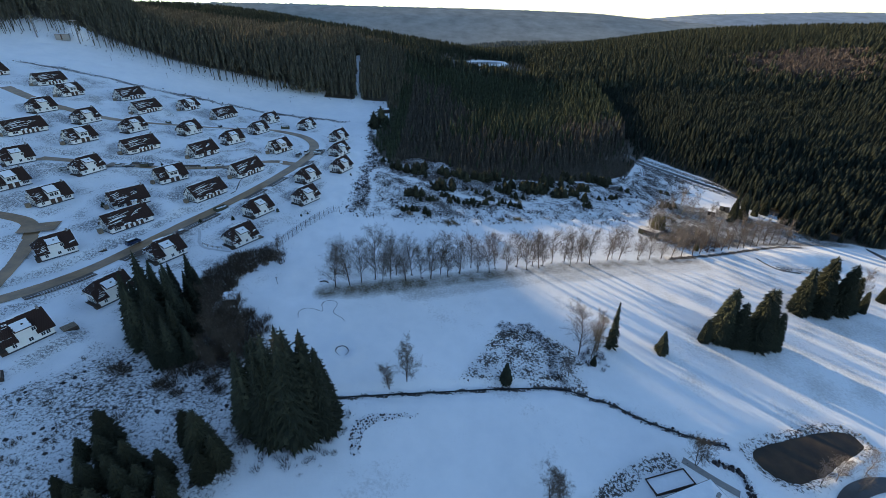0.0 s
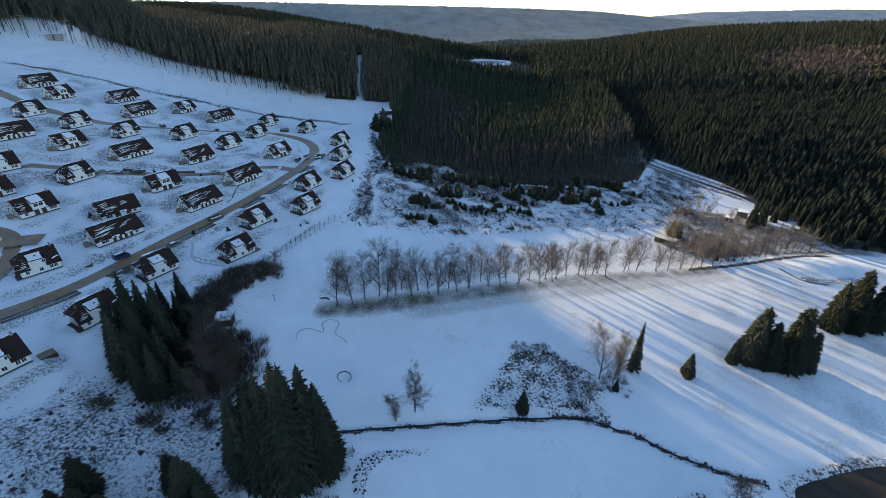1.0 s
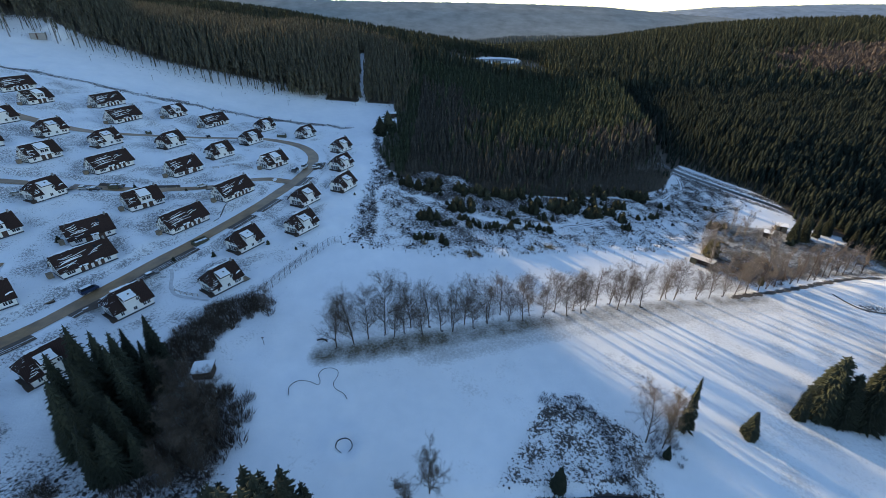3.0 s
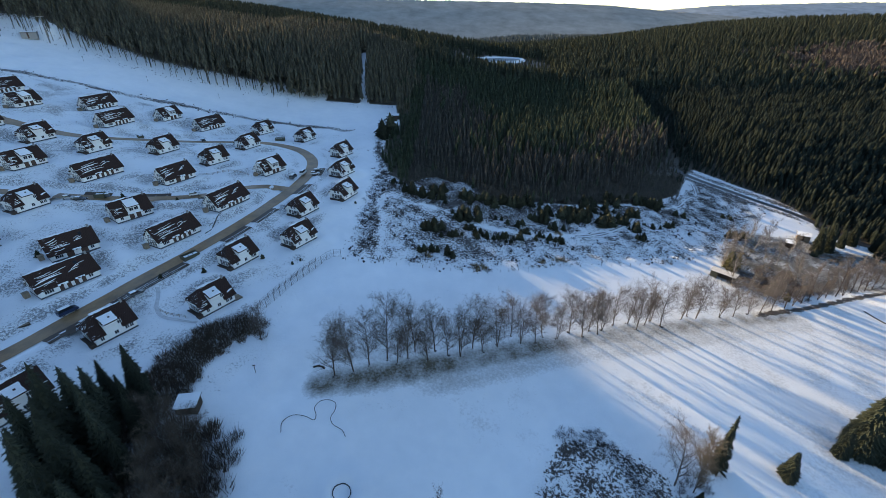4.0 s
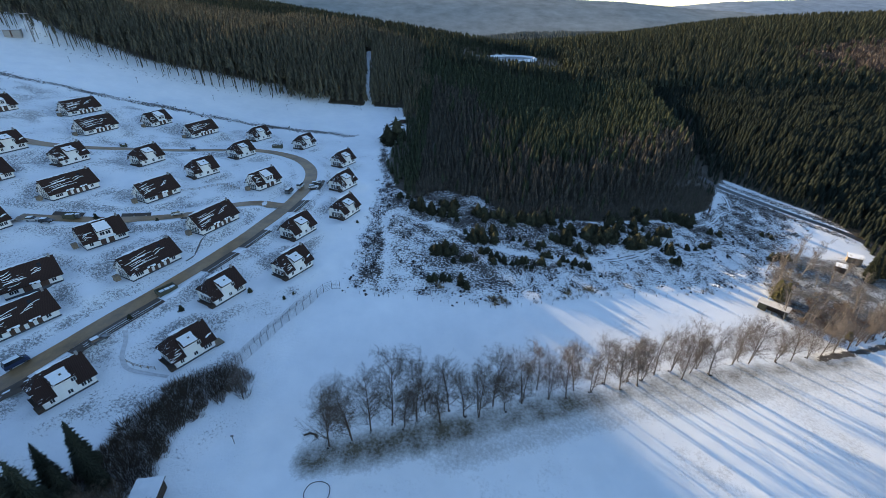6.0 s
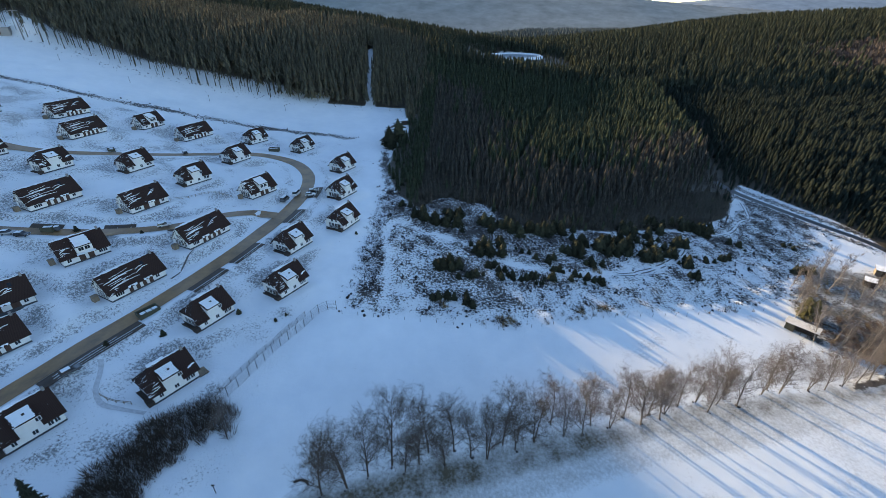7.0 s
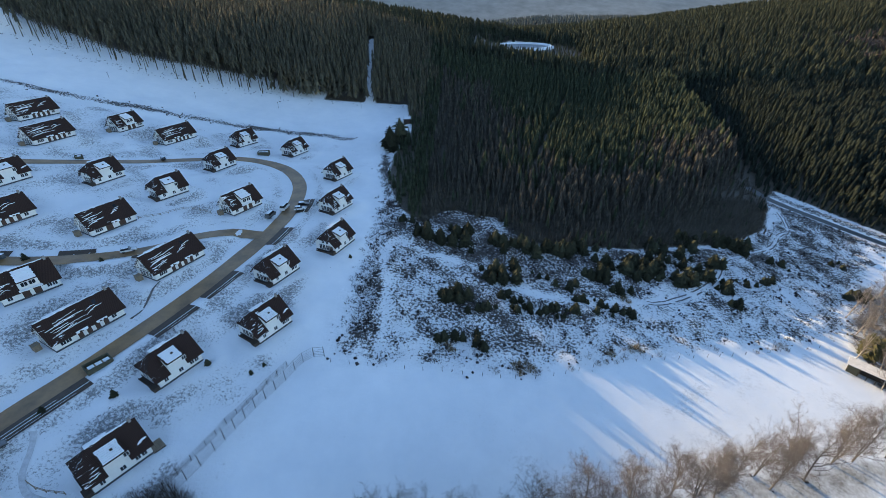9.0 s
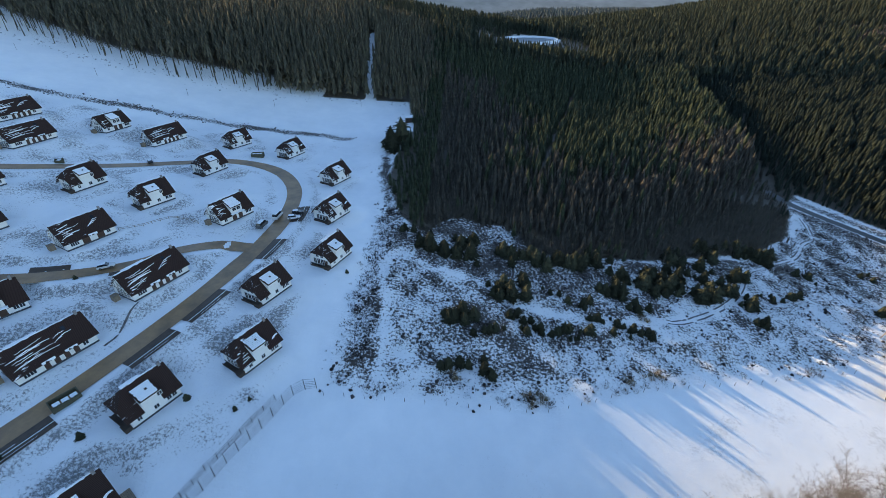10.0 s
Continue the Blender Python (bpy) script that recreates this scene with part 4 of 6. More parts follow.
HIGH_KINDS = [cone_tree(22, 2.2, 4, 4, s, 0.5) for s in (5, 6, 7)] + [cone_tree(22, 2.9, 5, 4, s, 0.12, False) for s in (25, 26, 27)]
FAR_KINDS = [cone_tree(20, 4.3, 3, 5, s, 0.05, False, 0.62) for s in (8, 9, 10)]
ROUND_KINDS = [round_tree(16, s) for s in (11, 12, 13)]

TINY_KINDS = [cone_tree(18, 5.0, 1, 3, s, 0.0, False) for s in (17, 18)]

# the plantation on the low hill, with a dark thicket along its foot
def low_round_reservoir(x, y, h):
    """Trees stay low before the reservoir."""
    near = smooth(75, 55, np.abs(x - RESERVOIR[0])) * smooth(580, 622, y) * smooth(720, 690, y)
    return h * (1 - near) + np.minimum(h, 4.5) * near


def seam(x, y):
    """Where the tall hill wood gives way to the plantation."""
    return -42 + 22 * shape_noise(x, y, 34, 51)


DIVIDE = [(150, 332), (164, 395), (182, 525), (188, 640)]
x, y, r_ = scatter(-70, 205, 255, 560, 3.4, 31)
d = wooded(x, y)
left_of = x < np.interp(y, [p[1] for p in DIVIDE], [p[0] for p in DIVIDE]) - 1.2
keep = (d > 1.5 + (5 * shape_noise(x, y, 22, 47) + 4 * shape_noise(x, y, 8, 46)) * (x > -32)) & seen_from_path(x, y) & ~((x < seam(x, y)) & (y > 395)) & left_of
x, y, d = x[keep], y[keep], d[keep]
h = (6 + 5 * smooth(0, 50, d)) * r_.uniform(0.72, 1.2, len(x)) + 1.5 * shape_noise(x, y, 40, 41)
h = h + 5.5 * smooth(70, 12, np.abs(x - np.interp(y, [q[1] for q in DIVIDE], [q[0] for q in DIVIDE]))) * smooth(18, 40, d) * smooth(330, 360, y)
h = h * (1 - 0.4 * smooth(35, 85, x) * smooth(40, 12, d))
ride = away(x, y, [(77, 509), (51, 424), (25, 337)]) < 1.9
kind = r_.randint(0, 4, len(x))
thicket = (r_.uniform(0, 1, len(x)) < 0.93 * smooth(88, 52, d + 16 * shape_noise(x, y, 35, 45))) & (x > -30)
rows = np.stack([x, y, np.clip(h, 3, 19), kind], -1)
forest("plantation", rows[~ride & ~thicket], SPRUCE_FOREST, "dense green spruce plantation on a low hill", NEAR_KINDS)
edge_rows = rows[~ride & thicket]
edge_rows[:, 2] *= 0.85
forest("dark_thicket", edge_rows, DARK_NEEDLES, "dark brownish young wood along the foot of the hill", NEAR_KINDS)
x, y, r_ = scatter(140, 430, 195, 560, 3.3, 35)
d = wooded(x, y)
right_of = x > np.interp(y, [p[1] for p in DIVIDE], [p[0] for p in DIVIDE]) + 1.2
keep = (d > 0.5) & seen_from_path(x, y) & (right_of | (y < 332))
x, y, d = x[keep], y[keep], d[keep]
h = (7 + 4.5 * smooth(0, 30, d)) * r_.uniform(0.75, 1.2, len(x)) + 2.2 * shape_noise(x, y, 32, 48)
h = np.maximum(h * (1 - 0.35 * smooth(70, 20, x - np.interp(y, [q[1] for q in DIVIDE], [q[0] for q in DIVIDE]))), 3.5)
forest("dark_forest", np.stack([x, y, h, r_.randint(0, 3, len(x))], -1), SHADED_NEEDLES, "spruce forest beyond the valley road with shade in its colour", MID_KINDS)
# the high hill wood above the ski slope
x, y, r_ = scatter(-640, -14, 320, 640, 4.3, 32)
d = wooded(x, y)
keep = (d > 0.5) & ((x < seam(x, y)) & (y > 395) | (x < -300)) & seen_from_path(x, y, 1.5)
x, y, d = x[keep], y[keep], d[keep]
h = 18.5 * (1 + r_.uniform(-1, 1, len(x)) * np.where(d < 60, 0.15, 0.04))
h = h * (1 - 0.3 * smooth(-100, -40, x)) + 4.5 * smooth(-215, -190, x) * smooth(-98, -116, x)
thin_edge = (x < -135 + 25 * shape_noise(x, y, 30, 49)) & (d < 30 + 8 * shape_noise(x, y, 20, 50)) & (y < 480)
keep = ~thin_edge | (r_.uniform(0, 1, len(x)) < 0.72)
kind = r_.randint(0, 3, len(x)) + np.where(thin_edge, 0, 3)
forest("hill_forest", np.stack([x, y, h, kind], -1)[keep], HILL_NEEDLES, "tall dark wood with bare stems above the ski slope", HIGH_KINDS)
# the woods farther off
x, y, r_ = scatter(-900, 900, 560, 1300, 5.2, 33)
d = wooded(x, y)
keep = (d > 0.5) & seen_from_path(x, y) & ~((x < -46) & (y < 640)) & (r_.uniform(0, 1, len(x)) < np.where(y > 900, 0.62, 0.9)) & ~((x < -60) & (y > 930))
x, y = x[keep], y[keep]
h = low_round_reservoir(x, y, 14.5 * r_.uniform(0.75, 1.25, len(x)))
beech = (np.hypot((x - 500) / 95, (y - 640) / 75) + 0.55 * shape_noise(x, y, 40, 43) < 0.85)
forest("far_forest", np.stack([x, y, h, r_.randint(0, 3, len(x))], -1)[~beech], HAZED_NEEDLES, "wide dark green spruce forest on the far slopes, lightened for haze", FAR_KINDS)
forest("beech_wood", np.stack([x, y, h * 0.9, r_.randint(0, 3, len(x))], -1)[beech], BEECH_TWIGS, "brown leafless beech wood among the spruces", ROUND_KINDS)
x, y, r_ = scatter(420, 900, 180, 560, 6.2, 34)
keep = (wooded(x, y) > 0.5) & seen_from_path(x, y)
x, y = x[keep], y[keep]
forest("side_forest", np.stack([x, y, 14 * r_.uniform(0.75, 1.2, len(x)), r_.randint(0, 3, len(x))], -1), SHADED_NEEDLES, "dark green spruce forest on the valley side, shade in its colour", FAR_KINDS)

x, y, r_ = scatter(-300, 1400, 1310, 1720, 9.5, 36)
forest("distant_forest", np.stack([x, y, 15 * r_.uniform(0.7, 1.25, len(x)), r_.randint(0, 2, len(x))], -1), PAINTED_HAZE["mid"], "hazy spruce forest far down the valley", TINY_KINDS)


# ---- distance ----
def ridge(name, line, base, mat, label, seed):
    """A far wooded ridge: crest points x, y, z, with a toothed skyline, sloping down both ways."""
    rng = np.random.RandomState(seed)
    pts = np.array(line, float)
    t = np.linspace(0, len(pts) - 1, 700)
    c = np.stack([np.interp(t, np.arange(len(pts)), pts[:, i]) for i in range(3)], -1)
    ker = np.hanning(81)
    ker /= ker.sum()
    for i in range(3):
        c[:, i] = np.convolve(np.pad(c[:, i], 40, mode="edge"), ker, "valid")
    teeth = rng.uniform(-2.2, 3.0, len(c))
    rows = []
    for k, dz in ((-1.0, 1.0), (-0.6, 0.72), (-0.25, 0.25), (-0.04, 0.04), (-0.008, 0.01), (0, 0), (0.5, 0.6), (1, 1)):
        q = c.copy()
        q[:, 1] += k * 900
        q[:, 2] = c[:, 2] * (1 - dz) + base * dz + (teeth if k == 0 else 0)
        rows.append(q)
    v = np.stack(rows).reshape(-1, 3)
    m = np.arange(len(v)).reshape(len(rows), 700)
    f = np.stack([m[:-1, :-1], m[:-1, 1:], m[1:, 1:], m[1:, :-1]], -1).reshape(-1, 4)
    return tagged(new(name, mesh_from(name, v, f, mat, True)), label, "ridge", kind="structure")


ridge("backdrop_ridge", [(-1700, 2500, 175), (-900, 2500, 170), (-450, 2550, 158), (140, 2600, 147), (500, 2600, 136), (800, 2600, 124), (1150, 2600, 92), (1600, 2600, 60)], -60, PAINTED_HAZE["near"], "hazy wooded ridge along the horizon", 51)
ridge("backdrop_ridge", [(500, 3700, 60), (1500, 3700, 95), (1950, 3700, 126), (2400, 3700, 132), (2900, 3700, 140), (3500, 3600, 132), (4300, 3300, 120)], -40, PAINTED_HAZE["far"], "wooded ridge along the horizon, pale blue with painted haze", 52)


mast = thing("radio_mast", "slender radio mast on the far ridge", "mast")
part("shaft", Shape().tube((0, 0, -20), (0, 0, 58), 1.6, 0.6, 6), STEEL, mast)
for z in (24, 44):
    part("platform", Shape().tube((0, 0, z), (0, 0, z + 1.6), 2.6, 2.6, 8), STEEL, mast)
mast.location = (2105, 3690, 121)


# ---- houses ----
def window(parent, x, z, w, h, side="front", y=0.0, length=0.0, bars=1):
    """A white-framed window with dark panes; side: front, left, right, back."""
    def place(sh, a, b, c, d, out0, out1):
        if side == "front":
            return sh.box(a, y - out1, c, b, y - out0, d)
        if side == "back":
            return sh.box(a, y + out0, c, b, y + out1, d)
        if side == "left":
            return sh.box(-out1, a, c, -out0, b, d)
        return sh.box(length + out0, a, c, length + out1, b, d)
    fr = Shape()
    t = 0.09
    place(fr, x - t, x + w + t, z - t, z, 0.003, 0.07)
    place(fr, x - t, x + w + t, z + h, z + h + t, 0.003, 0.07)
    place(fr, x - t, x, z, z + h, 0.003, 0.07)
    place(fr, x + w, x + w + t, z, z + h, 0.003, 0.07)
    for i in range(bars):
        k = x + w * (i + 1) / (bars + 1)
        place(fr, k - 0.04, k + 0.04, z, z + h, 0.003, 0.06)
    win = part("window", fr, FRAME, parent)
    part("pane", place(Shape(), x, x + w, z, z + h, 0.004, 0.03), GLASS, win)
    return win


def door(parent, x, w=1.1, h=2.15, z=0.15, label="brown wooden door"):
    leaf = part("door", Shape().box(x, -0.06, z, x + w, -0.003, z + h), DOOR, parent, label)
    part("handle", Shape().box(x + w - 0.16, -0.12, z + 1.0, x + w - 0.1, -0.06, z + 1.12), STEEL, leaf)
    return leaf


def lumpy(x0, x1, y0, y1, z, thick, seed, slope=0.0, n=9):
    """A ragged snow slab: top bulges, front edge uneven."""
    rng = random.Random(seed)
    v, f = [], []
    for i in range(n + 1):
        x = x0 + (x1 - x0) * i / n
        e = rng.uniform(-0.22, 0.22)
        for j, (yy, up) in enumerate(((y0 + e, 0.0), (y0 + e, thick * 0.7), ((y0 + y1) / 2, thick * rng.uniform(0.8, 1.25)), (y1, thick * 0.8), (y1, 0.0))):
            v.append((x, yy, z + slope * (yy - y0) + up))
    for i in range(n):
        for j in range(4):
            a = i * 5 + j
            f.append((a, a + 5, a + 6, a + 1))
    f += [(0, 1, 2, 3, 4), tuple(n * 5 + k for k in (4, 3, 2, 1, 0))]
    return Shape().add(v, f)


def house_kind(kind, label, variant=0):
    n, w = LENGTH[kind], DEEP
    rng = random.Random(40 + variant * 7 + ord(kind))
    eave, top = (2.9, 7.3) if kind == "A" else (2.7, 7.1)
    k = (top - eave) / (w / 2)
    ob = thing("holiday_house", label, "house", "holiday houses")
    hip = 2.3 if kind == "A" else 0.0
    body = Shape().prism([(0, 0.2), (0, eave), (w / 2, top), (w, eave), (w, 0.2)], hip, n)
    cut = 4.55                       # height at which the half-hip cuts the gable off
    inset = (cut - 0.08 - eave) / k
    if hip:
        body.prism([(0, 0.2), (0, eave), (inset, cut - 0.08), (w - inset, cut - 0.08), (w, eave), (w, 0.2)], 0, hip - 0.003)
    part("wall", body, PLASTER, ob)
    part("plinth", Shape().box(-0.07, -0.07, -2.2, n + 0.07, w + 0.07, 0.34), PLINTH, ob, "dark grey plinth")
    lift, over, side = 0.26, 0.55, 0.6
    left = 0.8 if kind == "A" else 0.6
    roof_mat = ROOF_CLEAR

    def sheet(points, thick=0.24):
        """A slab of roof below the polygon of its upper face."""
        m = len(points)
        return Shape().add(list(points) + [(x, y, z - thick) for x, y, z in points], [tuple(range(m)), tuple(range(2 * m - 1, m - 1, -1))] + [(i, i + m, (i + 1) % m + m, (i + 1) % m) for i in range(m)])

    lowz = eave - over * k + lift
    pitch = (top + lift - lowz) / (w / 2 + over)
    yh = (cut + lift - lowz) / pitch - over

    def front(x0, x1, y1=None):
        y1 = w / 2 if y1 is None else y1
        z1 = lowz + (y1 + over) * pitch
        if hip and x0 < 0:
            edge_ = [(x0, yh, cut + lift)]
            if x1 > hip:
                edge_ = [(hip, w / 2, top + lift)] + edge_
            return part("roof", sheet([(x0, -over, lowz), (x1, -over, lowz), (x1, y1, z1)] + edge_), roof_mat, ob)
        return part("roof", sheet([(x0, -over, lowz), (x1, -over, lowz), (x1, y1, z1), (x0, y1, z1)]), roof_mat, ob)

    if hip:
        part("roof", sheet([(n + side, w + over, lowz), (-left, w + over, lowz), (-left, w - yh, cut + lift), (hip, w / 2 + 0.004, top + lift), (n + side, w / 2 + 0.004, top + lift)]), ROOF_STREAK, ob)
        part("hip_roof", sheet([(-left - 0.15, w - yh + 0.1, cut + lift - 0.02), (-left - 0.15, yh - 0.1, cut + lift - 0.02), (hip + 0.02, w / 2, top + lift + 0.012)]), roof_mat, ob)
    else:
        part("roof", sheet([(n + side, w + over, lowz), (-left, w + over, lowz), (-left, w / 2 + 0.004, top + lift), (n + side, w / 2 + 0.004, top + lift)]), ROOF_STREAK, ob)

    def streak(x0, v0, x1, v1, wide, bow=0.0, thick=0.07):
        """A ragged tongue of snow lying on the front slope, from (x0, v0) to (x1, v1); v runs from eave to ridge."""
        v, f, m = [], [], 9
        for i in range(m + 1):
            g = i / m
            x = x0 + (x1 - x0) * g
            mid = v0 + (v1 - v0) * g + bow * math.sin(3.1416 * g) + rng.uniform(-0.012, 0.012)
            half = wide / 2 / (w / 2 + over) * (0.25 + 0.75 * math.sin(3.1416 * min(max(g, 0.06), 0.94)) ** 0.6) * rng.uniform(0.65, 1.3)
            for q, up in ((mid - half, 0.0), (mid - half * 0.6, thick), (mid + half * 0.6, thick), (mid + half, 0.0)):
                q = min(max(q, 0.01), 0.97)
                v.append((x, -over + q * (w / 2 + over), lowz + q * (top + lift - lowz) + 0.012 + up))
        for i in range(m):
            f += [(4 * i + j, 4 * i + j + 4, 4 * i + j + 5, 4 * i + j + 1) for j in range(3)]
        f += [(0, 1, 2, 3), (4 * m + 3, 4 * m + 2, 4 * m + 1, 4 * m)]
        part("snow_streak", Shape().add(v, f), SNOW, ob)

    dorm = {"A": (2.9, 7.0), "C": (4.2, 8.6)}.get(kind)
    if dorm:
        a, b = dorm
        front(-left, a)
        front(b, n + side)
        head = 5.35 if kind == "A" else 5.1
        back = w / 2 - (1.0 if kind == "A" else 0.4)
        zb = lowz + (back + over) * pitch
        part("dormer", Shape().prism([(-0.02, eave - 0.2), (-0.02, head), (back - 0.1, zb - 0.14), (back - 0.1, eave - 0.2)], a + 0.02, b - 0.02), PLASTER, ob)
        part("roof", sheet([(a, back - 0.3, zb - 0.3 * pitch), (b, back - 0.3, zb - 0.3 * pitch), (b, w / 2, top + lift), (a, w / 2, top + lift)]), roof_mat, ob)
        slab = part("dormer_roof", Shape().slab((a - 0.12, -0.5, head + 0.06), (b + 0.12, -0.5, head + 0.06), (b + 0.12, back, zb + 0.12), (a - 0.12, back, zb + 0.12), 0.2), ROOF_CLEAR, ob)
        m = 8
        rise = (zb + 0.06 - head) / (back + 0.5)
        for i in range(m):
            y0 = -0.36 + (back + 0.26) * i / m
            y1 = y0 + (back + 0.26) / m * (0.8 if variant else 0.94)
            z0, z1 = head + 0.06 + (y0 + 0.5) * rise, head + 0.06 + (y1 + 0.5) * rise
            q = rng.uniform(0.05, 0.3)
            part("snow_strip", Shape().slab((a + q, y0, z0 + 0.09), (b - q, y0, z0 + 0.09), (b - q, y1, z1 + 0.09), (a + q, y1, z1 + 0.09), 0.088), SNOW, slab)
        if kind == "A":
            window(ob, a + 3.5, 3.75, 0.9, 1.0, y=-0.02)
            part("vent", Shape().box(a + 2.2, 1.2, 5.6, a + 2.7, 1.6, 6.35), TIMBER, ob)
            for x, ww in ((1.3, 0.85), (4.9, 0.95), (7.7, 0.9), (8.9, 0.9)):
                window(ob, x, 1.0, ww, 1.05)
        else:
            for x in (a + 0.7, a + 2.4):
                window(ob, x, 3.5, 1.3, 1.1, y=-0.02)
            # Flat dark panels: the shade of two entrance recesses put into colour.
            for x in (a + 0.1, a + 2.5):
                part("porch_recess", Shape().box(x, -0.05, 0.2, x + 1.6, -0.003, 2.5), DOOR, ob, "dark panel with the shade of an entrance recess")
            part("porch_roof", lumpy(a - 0.3, b + 0.3, -1.1, 0.0, 2.62, 0.22, 5), SNOW, ob, "snow on the entrance roof")
            for x in (1.2, 9.6, 10.8):
                window(ob, x, 0.95, 1.0, 1.0)
    else:
        front(-left, n + side)
        if kind == "B":
            for i, x in enumerate((5.2, 7.2, 9.2, 11.2)):
                door(ob, x)
            part("snow_shelf", lumpy(4.9, 7.6, -0.6, -0.4, eave - 0.3, 0.14, 8, k), SNOW, ob, "snow heaped along the eave")
            part("snow_shelf", lumpy(9.6, 12.2, -0.6, -0.4, eave - 0.3, 0.14, 9, k), SNOW, ob, "snow heaped along the eave")
            for x in (1.4, 2.6, 13.3):
                window(ob, x, 0.95, 1.05, 0.95)
        else:
            for x in (4.4, 8.4):
                part("entrance", Shape().box(x, -0.05, 0.2, x + 2.0, -0.003, 2.35), DOOR, ob, "wide brown entrance")
            part("snow_shelf", lumpy(6.2, 8.6, -0.6, -0.35, eave - 0.3, 0.14, 12, k), SNOW, ob, "snow heaped along the eave")
            for x in (1.3, 2.4, 11.2):
                window(ob, x, 0.95, 0.95, 0.95)
    if kind == "A":
        for i in range(4 * variant):
            v0 = 0.14 + 0.09 * i + rng.uniform(-0.02, 0.02)
            streak(-left + 0.9 + 0.45 * i, v0, dorm[0] - rng.uniform(0.3, 1.2), v0 + rng.uniform(0.0, 0.05), rng.uniform(0.07, 0.15))
        if variant:
            streak(n - 1.6, 0.25, n + 0.3, 0.32, 0.35, 0.02)
    else:
        reach = (0.5 if kind == "B" else 0.4 if kind == "D" else 0.2) * n
        for i in range(7 if kind != "C" else 4):
            v0 = 0.2 + 0.085 * i + rng.uniform(-0.02, 0.02)
            x0 = -left + 0.5 + rng.uniform(0, 0.8)
            streak(x0 + rng.uniform(0, 0.25) * reach, v0, x0 + reach * rng.uniform(0.5, 1.15), v0 + rng.uniform(0.0, 0.12), rng.uniform(0.06, 0.17), rng.uniform(-0.04, 0.06))
        if kind != "C":
            for x0, v0 in ((0.56, 0.42), (0.62, 0.5), (0.58 + 0.1 * variant, 0.58)):
                streak(x0 * n, v0, (x0 + rng.uniform(0.1, 0.2)) * n, v0 + rng.uniform(0.03, 0.1), rng.uniform(0.08, 0.18), 0.03)
            part("skylight", Shape().slab((0.72 * n, 0.62 * w / 2, lowz + 0.66 * (top + lift - lowz) + 0.06), (0.72 * n + 0.8, 0.62 * w / 2, lowz + 0.66 * (top + lift - lowz) + 0.06), (0.72 * n + 0.8, 0.8 * w / 2, lowz + 0.823 * (top + lift - lowz) + 0.06), (0.72 * n, 0.8 * w / 2, lowz + 0.823 * (top + lift - lowz) + 0.06), 0.08), GLASS, ob)
    # ridge snow and a vent pipe at its end
    part("ridge_snow", lumpy(hip or -0.3, n * 0.92, w / 2 - 0.05, w / 2 + 0.4, top + lift - 0.05, 0.16, 3, 0, 14), SNOW, ob)
    part("ridge_snow", lumpy(hip or n * 0.12, n * 0.5 + hip * 0.4, w / 2 + 0.05, w / 2 + 1.1, top + lift - 0.35, 0.5, 4, 0, 10), SNOW, ob, "snow drift behind the ridge")
    part("chimney", Shape().box(n - 0.7, w / 2 - 0.3, top - 0.2, n - 0.15, w / 2 + 0.25, top + 1.0), CONCRETE, ob)
    # gable: timbered upper storey, tall windows, terrace
    for y in (1.5, 2.9, 4.3, 5.7):
        window(ob, y, 0.55, 1.05, 1.9, "left")
    if hip:
        for y in (w / 2 - 1.35, w / 2 + 0.4):
            window(ob, y, 3.1, 0.95, 1.0, "left")
    else:
        for y in (3.0, 4.5):
            window(ob, y, 3.5, 0.95, 1.1, "left")
        for y in (1.4, 2.8, 4.2, 5.6, 7.0):
            part("timber_beam", Shape().box(-0.05, y - 0.06, 2.75, -0.003, y + 0.06, min(eave + (min(y, w - y)) * k, top) - 0.1), TIMBER, ob)
        part("timber_beam", Shape().box(-0.05, 0.1, 2.62, -0.003, w - 0.1, 2.78), TIMBER, ob)
    if kind == "A":
        part("terrace", Shape().box(-1.15, 2.4, -1.2, -0.075, 7.6, 0.12).box(-1.15, 2.4, 0.12, -1.07, 7.6, 0.5).box(-1.07, 2.4, 0.12, -0.075, 2.48, 0.5), TIMBER, ob, "dark timber terrace with a railing")
        # Flat dark panel on the gable, painted as a porch's shade.
        part("porch_recess", Shape().box(-0.06, 1.2, 0.5, -0.053, 3.0, 2.4), DOOR, ob, "dark panel with the shade of a porch recess")
        part("storage_box", Shape().box(-1.5, 0.1, -1.0, -0.09, 1.9, 0.95).box(-1.6, 0.0, 0.95, -0.09, 2.0, 1.05), TIMBER, ob, "low dark timber store")
    else:
        part("storage_box", Shape().box(-2.5, 4.6, -1.2, -1.0, 6.2, 1.55).box(-2.6, 4.5, 1.55, -0.9, 6.3, 1.65), PLANK, ob, "weathered plank store with a flat lid")
    for y in (2.2, 5.0):
        window(ob, y, 1.0, 1.1, 1.1, "right", length=n)
    for x in (1.5, 4.5, 7.0):
        window(ob, x, 1.0, 1.1, 1.1, "back", y=w)
    return ob


HOUSE_LABELS = {"A": "white holiday house with dark roof and snow-striped dormer",
                "B": "long white terraced house with four brown doors and snow-streaked roof",
                "C": "white holiday house with a double-windowed dormer over two entrances",
                "D": "long white house with two wide brown entrances and patchy snow"}
KINDS = {(k, i): house_kind(k, lab, i) for k, lab in HOUSE_LABELS.items() for i in (0, 1)}
for i, (kind, x, y, a, cx, cy, pad) in enumerate(footprints()):
    copy_thing(KINDS[kind, i % 2], pose(x, y, pad + 0.1, 0, 0, a))
done(KINDS.values())

